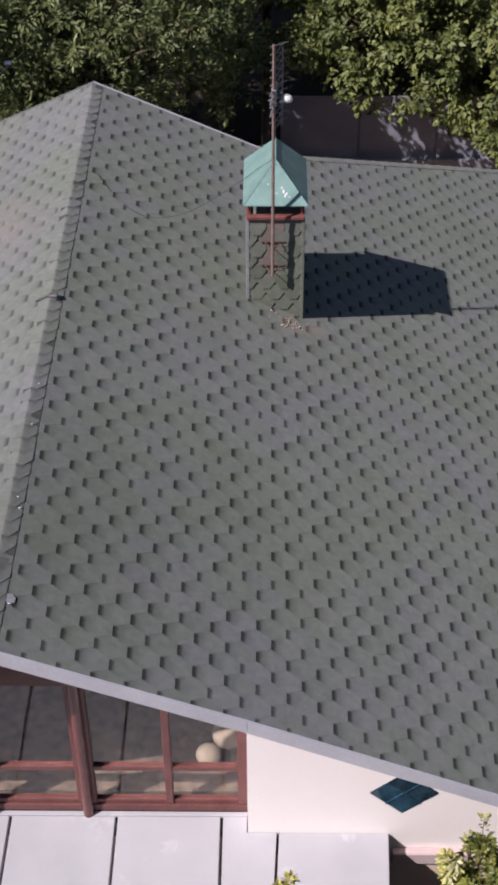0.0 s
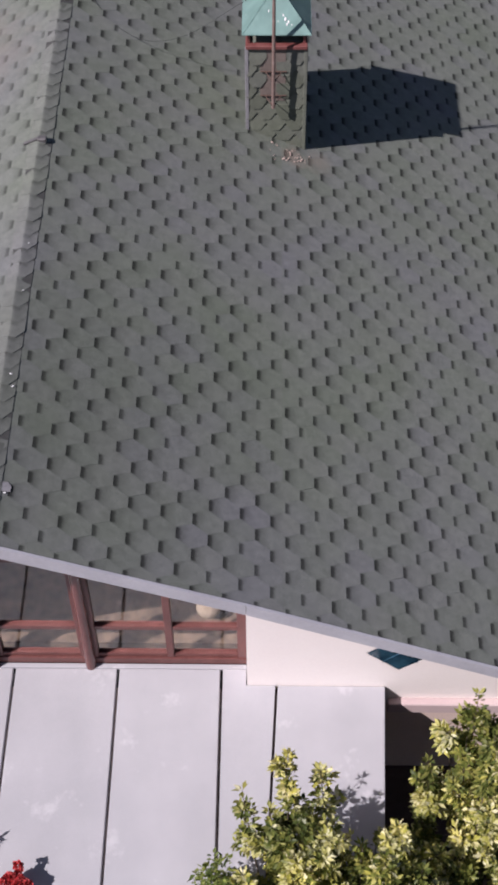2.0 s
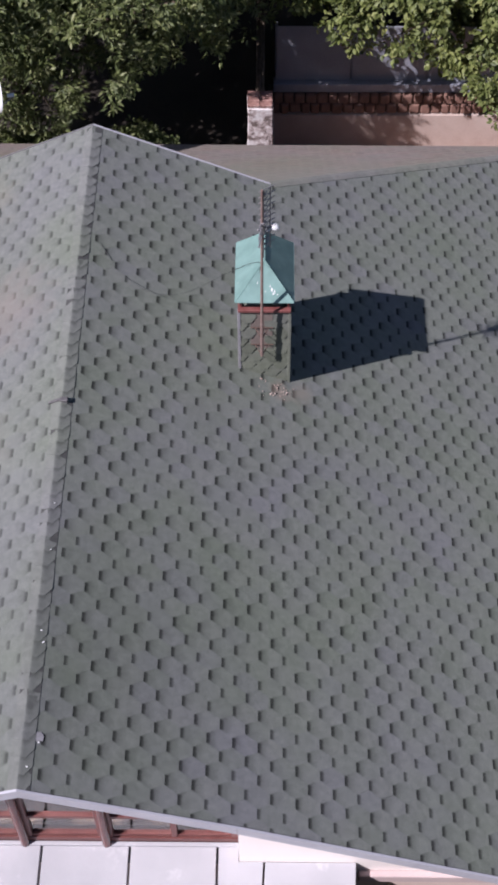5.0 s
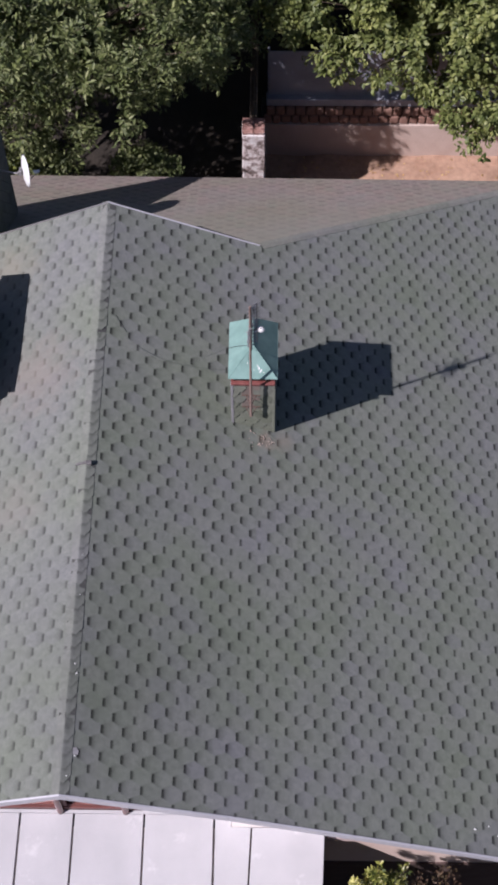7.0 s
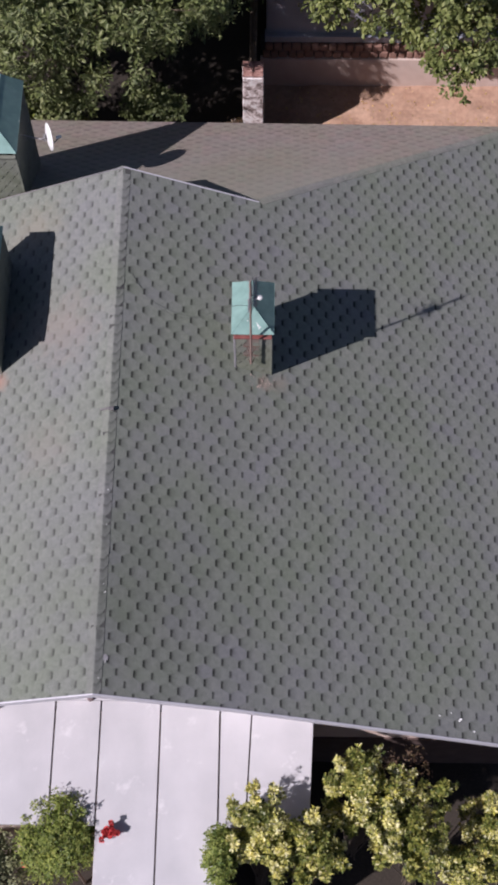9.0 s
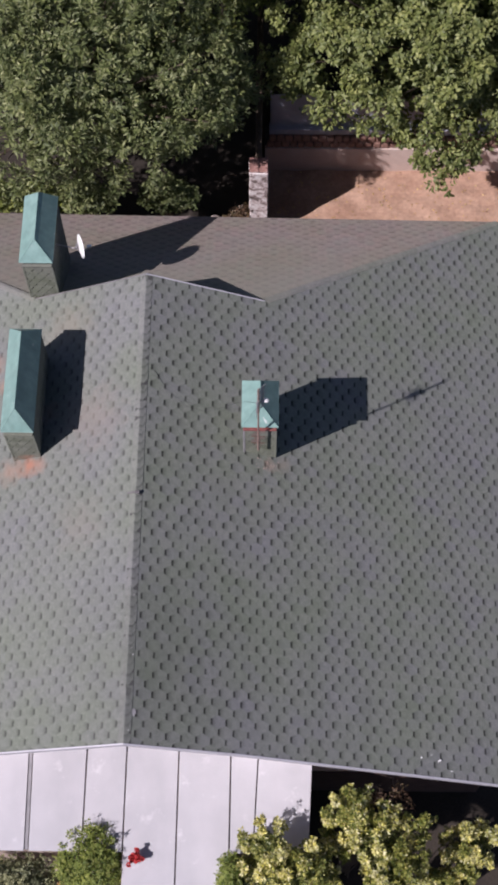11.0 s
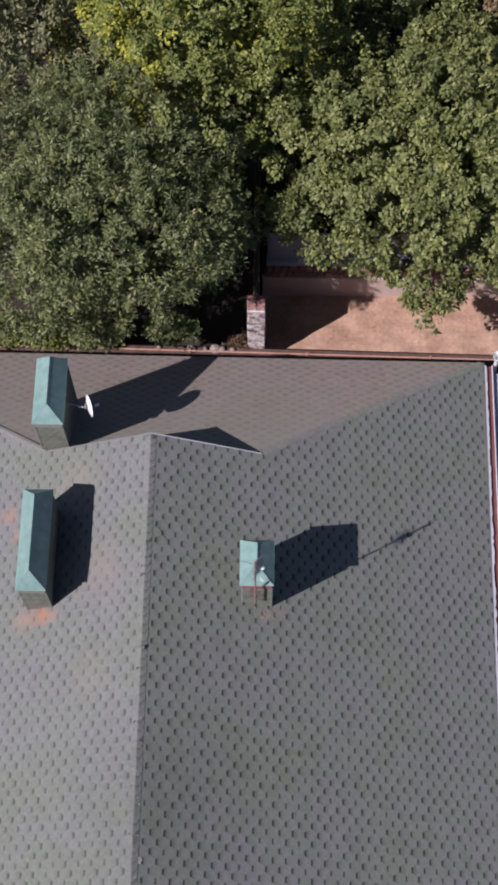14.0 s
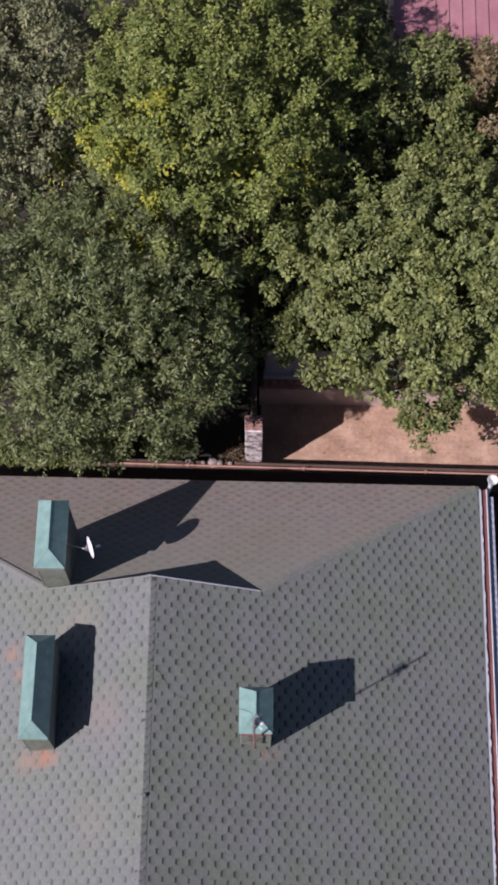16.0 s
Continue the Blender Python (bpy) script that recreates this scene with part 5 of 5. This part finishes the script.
def sprays(rng, base, axis, length, radius, per, leaf, aspect, droop):
    """Leaves set round each twig, closer together towards its tip."""
    n = len(base)
    count = np.maximum(8, per * rng.uniform(0.6, 1.4, n)).astype(int)
    who = np.repeat(np.arange(n), count)
    k = len(who)
    s = rng.random(k) ** 0.6
    side = rng.normal(size=(k, 3))
    ax = axis[who]
    side = unit(side - ax * np.sum(side * ax, 1, keepdims=True))
    width = radius[who] * (1.0 - 0.55 * s) * np.sqrt(rng.random(k))
    pos = base[who] + ax * (s * length[who])[:, None] + side * width[:, None]
    way = side + 0.55 * ax + rng.normal(size=(k, 3)) * 0.35
    way[:, 2] -= droop
    up = np.array([0, 0, 0.8]) + 0.8 * ax + rng.normal(size=(k, 3)) * 0.35
    ln = leaf * rng.uniform(0.6, 1.3, k)
    return pos, way, up, ln, ln * aspect, who


def tree(name, at, top_centre, radii, mat, label, seed, boughs=140, bough_r=0.5, twigs=16, per=30, twig=0.45, leaf=0.12, aspect=0.42, trunk_r=0.2, low=-0.45, rise=0.5, droop=0.25, kinds=None, patches=(), extra=(), slim=0.36, trim=None, category="tree", group="trees behind the house"):
    """Trunk, limbs to every bough, and twigs in bunches that stand apart on the boughs."""
    rng = np.random.default_rng(seed)
    t = thing(name, at, label, category, group)
    base = np.array(at)
    c, rad = np.array(top_centre) - base, np.array(radii)
    v = spread(rng, boughs, low, rad)
    wave = np.array([noise.noise(Vector(p * 2.1) + Vector((seed, seed * 0.7, 0))) for p in v])
    reach = rng.uniform(0.72, 1.02, len(v)) * (1 + 0.30 * wave)
    inset = rad - 0.75 * (bough_r + 0.4 * twig)
    bc = c + v * inset * reach[:, None]
    out = unit(v / rad)
    if trim:
        stay = np.array([not trim(*(q + base)) for q in bc])
        bc, out = bc[stay], out[stay]
    if extra:
        more = np.array(extra) - base
        bc = np.vstack([bc, more])
        out = np.vstack([out, np.tile(unit(np.array([[0.1, -0.5, -0.6]])), (len(more), 1))])
    br = bough_r * rng.uniform(0.55, 1.35, len(bc))
    count = np.maximum(5, twigs * (br / bough_r) ** 1.7).astype(int)
    who = np.repeat(np.arange(len(bc)), count)
    k = len(who)
    d = unit(unit(rng.normal(size=(k, 3))) + 0.75 * out[who] + np.array([0, 0, 0.25]))
    tb = bc[who] + d * (br[who] * rng.uniform(0.15, 0.8, k))[:, None]
    hang = np.where(out[who][:, 2] < 0.1, -0.5, rise)
    ax = unit(d + np.stack([0 * hang, 0 * hang, hang], 1) + rng.normal(size=(k, 3)) * 0.25)
    ln = twig * rng.uniform(0.55, 1.35, k)
    pos, way, up, ll, lw, tw = sprays(rng, tb, ax, ln, ln * slim, per, leaf, aspect, droop)
    # thin inner growth that fills the shade
    m = int(0.5 * k)
    vi = unit(rng.normal(size=(m, 3)))
    ib = c + vi * rad * rng.uniform(0.2, 0.62, m)[:, None]
    if trim:
        stay = np.array([not trim(*(q + base)) for q in ib])
        vi, ib = vi[stay], ib[stay]
        m = len(ib)
    inner = sprays(rng, ib, vi, np.full(m, 1.3 * twig), np.full(m, 0.65 * twig), per, leaf * 1.2, aspect * 1.2, droop)
    cen = np.vstack([bc[who], ib])
    whole = [np.concatenate([a, b]) for a, b in zip((pos, way, up, ll, lw), inner[:5])]
    who2 = np.concatenate([tw, inner[5] + k])
    slots = None
    if kinds:
        val = np.array([noise.noise(Vector(q * 0.8) + Vector((seed, 0, 0))) for q in cen]) + 0.25 * rng.normal(size=len(cen))
        if patches:
            val = 0.5 * val - 0.8
            for px, py, pz, pr in patches:
                val += 2.8 * np.exp(-np.sum((cen + base - np.array([px, py, pz])) ** 2, 1) / pr ** 2)
        slots = (val > kinds[1])[who2].astype(int)
    ob = new("crown", leaf_mesh("crown", *whole, mat, mats=[mat, kinds[0]] if kinds else None, slots=slots))
    ob.parent = t
    bm = bmesh.new()
    tc = Vector(c)
    fork = Vector((tc.x * 0.25, tc.y * 0.25, tc.z * 0.45))
    rod(bm, (0, 0, -0.1), fork, trunk_r, 12, trunk_r * 0.7)
    for q in bc[rng.permutation(len(bc))[:60]]:
        e = Vector(q)
        m = fork.lerp(e, 0.5) + Vector(rng.normal(size=3)) * 0.1 * tc.z / 4 + Vector((0, 0, 0.04 * tc.z))
        rod(bm, fork, m, trunk_r * 0.34, 6, trunk_r * 0.16)
        rod(bm, m, e, trunk_r * 0.16, 5, trunk_r * 0.05)
    part("trunk", bm, M_BARK, t)
    return t


tree("olive_tree", (-2.47, 15.98, GZ), (-2.07, 15.88, 3.65), (4.15, 3.75, 3.0), L_OLIVE, "broad dark olive-green tree close behind the roof", 21, boughs=250, bough_r=0.20, twigs=9, per=26, twig=0.36, leaf=0.124, aspect=0.31, rise=0.35, droop=0.1, low=-0.75, extra=((1.21, 14.73, 3.56), (0.91, 14.57, 3.85), (1.31, 15.27, 3.18), (1.41, 15.67, 3.36), (1.01, 15.15, 3.94), (1.31, 16.26, 3.46), (0.71, 14.25, 3.56), (1.11, 14.41, 3.18), (0.61, 14.79, 4.23), (1.01, 13.45, 4.33), (0.61, 13.27, 4.52), (1.11, 13.83, 4.23), (0.91, 14.06, 4.61), (0.31, 13.11, 4.81), (0.51, 13.79, 4.90), (1.21, 14.40, 4.13), (1.21, 14.72, 4.52), (0.81, 13.62, 4.04), (1.51, 14.43, 4.42), (1.46, 14.77, 3.94), (1.51, 15.02, 3.56), (0.81, 14.20, 5.10), (1.21, 14.26, 4.71), (1.51, 15.33, 3.84), (1.11, 15.01, 4.51), (0.50, 14.12, 5.39), (1.36, 14.01, 4.14), (1.51, 15.92, 3.94), (0.91, 15.51, 4.70)))
tree("yellowing_tree", (1.21, 20.45, GZ), (1.01, 21.25, 4.49), (4.0, 4.8, 3.9), L_FRESH, "tall green tree with yellowing leaves", 22, boughs=240, bough_r=0.16, twigs=8, per=36, twig=0.62, leaf=0.10, aspect=0.55, rise=1.9, droop=0.45, slim=0.25, kinds=(L_YELLOW, 0.0), patches=((-1.96, 18.90, 4.50, 1.55), (-1.17, 18.15, 4.50, 1.05), (-2.45, 19.17, 4.31, 1.0), (-0.28, 19.90, 6.23, 0.6), (2.24, 19.36, 5.36, 0.8), (0.11, 19.32, 6.04, 0.55)))
tree("spreading_tree", (7.15, 17.96, GZ), (6.65, 17.36, 2.88), (4.5, 3.2, 3.2), L_MID, "spreading light green tree over the back fence", 23, boughs=270, bough_r=0.18, twigs=8, per=36, twig=0.36, leaf=0.115, aspect=0.55, rise=0.35, droop=0.45, trim=lambda x, y, z: z < (2.4 if x < 5.0 else 1.2) and y < 17.5, extra=((6.28, 14.55, 2.42), (6.38, 14.24, 2.23), (6.40, 13.98, 2.04), (6.38, 13.78, 1.90), (5.58, 14.72, 2.23), (5.18, 14.82, 2.32), (6.97, 14.54, 2.32), (3.40, 15.23, 2.70), (3.79, 15.13, 2.61), (4.39, 15.02, 2.42), (2.75, 16.10, 3.25), (3.00, 15.85, 3.10), (2.72, 16.45, 3.30), (3.20, 15.60, 2.95), (3.35, 15.95, 3.2), (3.05, 16.3, 3.4), (2.85, 15.6, 3.0)))
tree("grey_green_tree", (-5.38, 21.82, GZ), (-4.88, 22.32, 4.11), (3.9, 4.2, 3.2), L_DULL, "dull grey-green tree in the far corner", 24, boughs=170, bough_r=0.25, twigs=10, per=32, twig=0.40, leaf=0.11, aspect=0.4, rise=0.4)
tree("brownish_tree", (7.28, 22.80, GZ), (6.88, 22.70, 2.86), (2.9, 2.0, 2.3), L_MID, "thin brownish green tree beyond the fence", 25, boughs=60, bough_r=0.24, twigs=10, per=34, twig=0.40, leaf=0.115, aspect=0.5, rise=0.4, droop=0.4, kinds=(L_RUSSET, 0.0), patches=((8.17, 22.56, 4.39, 1.0), (8.9, 22.3, 3.9, 0.9)))
tree("green_tree", (11.42, 21.94, GZ), (11.02, 21.74, 3.34), (2.6, 3.0, 2.4), L_MID, "leafy green tree beside the distant shed", 26, boughs=80, bough_r=0.24, twigs=10, per=34, twig=0.40, leaf=0.115, aspect=0.5, rise=0.4, droop=0.4)
tree("young_tree", (3.93, 25.48, GZ), (3.93, 25.48, 2.20), (2.0, 2.0, 2.1), L_MID, "young green tree between the larger ones", 27, boughs=56, bough_r=0.24, twigs=10, per=32, twig=0.40, leaf=0.11, aspect=0.5, rise=0.4, droop=0.4)

SHRUBS = "shrubs before the terrace"
V = "upright shrub with cream-edged variegated leaves"


def variegated(at, top_centre, radii, label, seed, plumes=18, tips=()):
    """Upright leafy branches from one stool, each a plume of drooping leaves with a pale star at its tip."""
    rng = np.random.default_rng(seed)
    t = thing("variegated_shrub", at, label, "shrub", SHRUBS)
    c, rad = np.array(top_centre) - np.array(at), np.array(radii)
    inside = plumes // 2 + 2
    v = np.vstack([spread(rng, plumes, -0.35, rad), unit(rng.normal(size=(inside, 3)))])
    reach = np.concatenate([rng.uniform(0.58, 1.2, len(v) - inside), rng.uniform(0.1, 0.6, inside)])
    tip = c + v * rad * reach[:, None]
    lead = len(tips)
    if lead:
        tip = np.vstack([np.array(tips) - np.array(at), tip])
        v = np.vstack([unit(tip[:lead] - c), v])
    n = len(tip)
    inner = np.arange(n) >= n - inside
    ax = unit(v * np.array([0.6, 0.6, 0.1]) + np.array([0, 0, 0.9]) + rng.normal(size=(n, 3)) * 0.2)
    ln = rng.uniform(0.32, 0.72, n)
    ln[:lead] += 0.15
    base = tip - ax * ln[:, None]
    # every plume carries short side shoots
    shoots = 9
    own = np.repeat(np.arange(n), shoots)
    at_s = rng.uniform(0.0, 0.85, n * shoots)
    out = rng.normal(size=(n * shoots, 3))
    out = unit(out - ax[own] * np.sum(out * ax[own], 1, keepdims=True))
    s_ax = unit(0.75 * out + ax[own] * 0.8)
    s_ln = rng.uniform(0.09, 0.20, n * shoots) * (1.15 - 0.6 * at_s)
    s_base = base[own] + ax[own] * (at_s * ln[own])[:, None]
    whole = lambda p, q: np.concatenate([p, q])
    b_all, a_all, l_all = whole(base, s_base), whole(ax, s_ax), whole(ln, s_ln)
    plume = whole(np.arange(n), own)
    r_all = np.where(np.arange(len(b_all)) < n, 0.065, 0.05) * rng.uniform(0.8, 1.35, len(b_all))
    pos, way, up, ll, lw, who = sprays(rng, b_all, a_all, l_all, r_all, 28, 0.064, 0.45, 0.2)
    along = np.clip(np.sum((pos - base[plume[who]]) * ax[plume[who]], 1) / ln[plume[who]], 0, 1)
    share = np.where(inner, 0.06, rng.choice([0.08, 0.45, 0.95], n, p=[0.36, 0.28, 0.36]))
    pale = (rng.random(len(who)) < share[plume[who]] * (0.08 + 0.92 * along ** 1.3)).astype(int)
    # the star of leaves at each tip
    ends, ends_ax = whole(tip, s_base + s_ax * s_ln[:, None]), whole(ax, s_ax)
    star = np.repeat(np.arange(len(ends)), 7)
    k = len(star)
    side = rng.normal(size=(k, 3))
    side = unit(side - ends_ax[star] * np.sum(side * ends_ax[star], 1, keepdims=True))
    l1 = rng.uniform(0.045, 0.088, k)
    w1 = side + ends_ax[star] * rng.uniform(0.1, 1.1, k)[:, None]
    u1 = ends_ax[star] + rng.normal(size=(k, 3)) * 0.3
    s1 = (rng.random(k) < share[plume[star]]).astype(int)
    me = leaf_mesh("leaves", whole(pos, ends[star] + side * 0.01), whole(way, w1), whole(up, u1), whole(ll, l1), whole(lw, l1 * 0.42), None, mats=[L_VARIEG, L_CREAM], slots=whole(pale, s1))
    ob = new("leaves", me)
    ob.parent = t
    bm = bmesh.new()
    stool = Vector((0, 0, 0.3 * c[2]))
    for q, e in zip(base, tip):
        mid = Vector(q) * 0.7 + stool * 0.3
        rod(bm, (rng.normal() * 0.06, rng.normal() * 0.06, -0.05), mid, 0.012, 5, 0.009)
        rod(bm, mid, q, 0.009, 5, 0.006)
        rod(bm, q, e, 0.006, 5, 0.003)
    part("woody_base", bm, M_BARK, t)
    return t


variegated((2.40, -1.75, GZ), (2.41, -1.50, 3.04), (0.44, 0.46, 0.8), V + " beside the terrace edge", 31, 24, ((1.94, -1.09, 3.89), (2.28, -0.95, 4.17), (2.33, -1.10, 4.00), (2.55, -0.99, 4.05), (2.15, -1.18, 3.75), (2.00, -1.31, 3.47), (2.47, -1.17, 3.79), (2.67, -1.23, 3.62), (2.80, -1.30, 3.50)))
variegated((3.98, -1.11, GZ), (4.11, -0.91, 2.87), (0.62, 0.58, 0.95), V + " growing up the wall", 32, 34, ((3.83, -0.35, 4.11), (3.58, -0.59, 3.91), (3.47, -0.62, 3.43), (4.22, -0.31, 3.90), (3.96, -0.62, 3.93), (3.76, -0.54, 3.75), (4.72, -0.62, 3.67), (4.41, -0.73, 3.69), (4.86, -0.90, 3.33), (4.05, -0.45, 3.62), (4.45, -0.50, 3.45), (5.38, -0.76, 3.38), (5.20, -0.78, 3.46), (5.00, -0.80, 3.42), (3.70, -0.42, 3.55)))
variegated((5.02, -1.73, GZ), (4.77, -1.43, 2.47), (0.62, 0.6, 0.9), V + " in the middle of the row", 33, 26)
variegated((3.13, -2.01, GZ), (3.08, -1.66, 2.80), (0.66, 0.5, 0.85), V + " at the front of the row", 38, 34, ((2.90, -1.35, 3.46), (3.20, -1.29, 3.53)))
variegated((6.34, -1.19, GZ), (6.22, -1.04, 1.95), (0.5, 0.5, 0.85), V + ", low and narrow", 34, 24)
variegated((5.88, -1.72, GZ), (5.84, -1.62, 1.40), (0.50, 0.42, 0.75), V + ", low at the outer end", 40, 24)
BUSH = dict(category="shrub", group=SHRUBS, trunk_r=0.03, low=-0.5)
tree("green_shrub", (1.81, -1.87, GZ), (1.76, -1.82, 2.89), (0.19, 0.5, 0.6), L_BRIGHT, "small fresh green shrub", 35, boughs=20, bough_r=0.10, twigs=9, per=14, twig=0.16, leaf=0.05, aspect=0.5, rise=0.6, **BUSH)
tree("dry_shrub", (4.62, -0.30, GZ), (4.62, -0.40, 3.12), (0.42, 0.18, 0.60), L_DRY, "dry brown twiggy shrub against the wall", 39, boughs=9, bough_r=0.10, twigs=3, per=4, twig=0.22, leaf=0.045, aspect=0.45, rise=0.5, kinds=(L_VARIEG, 0.1), **BUSH)
tree("rose_bush", (-0.75, -1.75, GZ), (-0.82, -1.45, 2.35), (0.60, 0.70, 0.52), L_BRIGHT, "fresh green rose bush with red blooms", 36, boughs=44, bough_r=0.10, twigs=9, per=22, twig=0.22, leaf=0.055, aspect=0.4, rise=0.9, extra=((-0.70, -0.98, 2.82), (-0.62, -1.02, 2.72), (-0.95, -1.05, 2.74), (-1.25, -1.35, 2.62), (-0.30, -1.45, 2.52)), **BUSH)
tree("green_shrub", (-2.12, -2.13, GZ), (-2.17, -1.86, 2.0), (0.95, 0.55, 0.72), L_DULL, "leafy low green shrub below the terrace", 37, boughs=50, bough_r=0.16, twigs=10, per=15, twig=0.2, leaf=0.06, aspect=0.5, **BUSH)

WEED = dict(category="weeds", group="weeds by the kerb", trunk_r=0.02, boughs=26, bough_r=0.14, twigs=9, per=14, twig=0.2, leaf=0.08, aspect=0.5, rise=0.5, low=-0.3)
for i, (wx, wy, wz) in enumerate(((-4.23, 13.73, 0.97), (-3.04, 13.74, 0.93), (-2.05, 13.79, 0.86), (-0.07, 13.97, 0.75))):
    tree("weed_clump", (wx, wy, GZ), (wx, wy, wz), (0.75, 0.28, 0.5), L_FRESH if i < 2 else L_OLIVE, "leafy bright green weeds along the kerb wall", 50 + i, **WEED)
tree("weed_clump", (1.70, 14.05, GZ), (1.68, 14.02, -0.45), (0.30, 0.16, 0.30), L_DRY, "dry reddish weeds beside the pillar", 57, **{**WEED, "boughs": 14, "twig": 0.26, "rise": 1.2})


def kerb_stones():
    """Loose pinkish stones and plaster lumps lying on the kerb."""
    rng = random.Random(31)
    for x, size in ((0.42, 0.10), (0.78, 0.06), (1.02, 0.13), (1.20, 0.09), (1.46, 0.07), (-0.4, 0.06)):
        bm = bmesh.new()
        bmesh.ops.create_icosphere(bm, subdivisions=2, radius=size)
        for v in bm.verts:
            v.co *= 1 + 0.35 * noise.noise(v.co * 9 + Vector((x * 7, 0, 0)))
            v.co.z *= 0.6
        ob = part("stone", bm, M_STONE)
        ob.matrix_basis = pose(x, 13.69 - 0.0225 * x + 0.115, -0.033 + 0.5 * size, 0, 0, rng.uniform(0, 360))
        tagged(ob, "loose pinkish stone on the masonry kerb", "stone", "stones on the kerb")


kerb_stones()


def blooms():
    rng = np.random.default_rng(9)
    for cx, cy, cz, n, r in ((0.02, -1.42, 2.76, 22, 0.145), (-1.33, -1.86, 2.32, 3, 0.05)):
        t = thing("rose_blooms", (cx, cy, cz - r), "cluster of bright red rose blooms", "flowers", "rose blooms")
        for i in range(n):
            q = rng.normal(size=3) * r * (0.42 if i else 0.0)
            q[2] = q[2] * 0.5 + r
            k = 42
            w = unit(rng.normal(size=(k, 3)) + np.array([0, 0, 0.7]))
            p = q + w * 0.012
            up = unit(np.array([0, 0, 1.0]) - w * 0.5 + rng.normal(size=(k, 3)) * 0.3)
            ln = rng.uniform(0.03, 0.05, k)
            ob = new("bloom", leaf_mesh("bloom", p, w, up, ln, ln * 0.95, M_RED))
            ob.parent = t
        bm = bmesh.new()
        rod(bm, (0, 0, r), (-0.22, -0.1, -0.25), 0.008, 6)
        part("stem", bm, M_BARK, t)


blooms()
fallen_leaves()
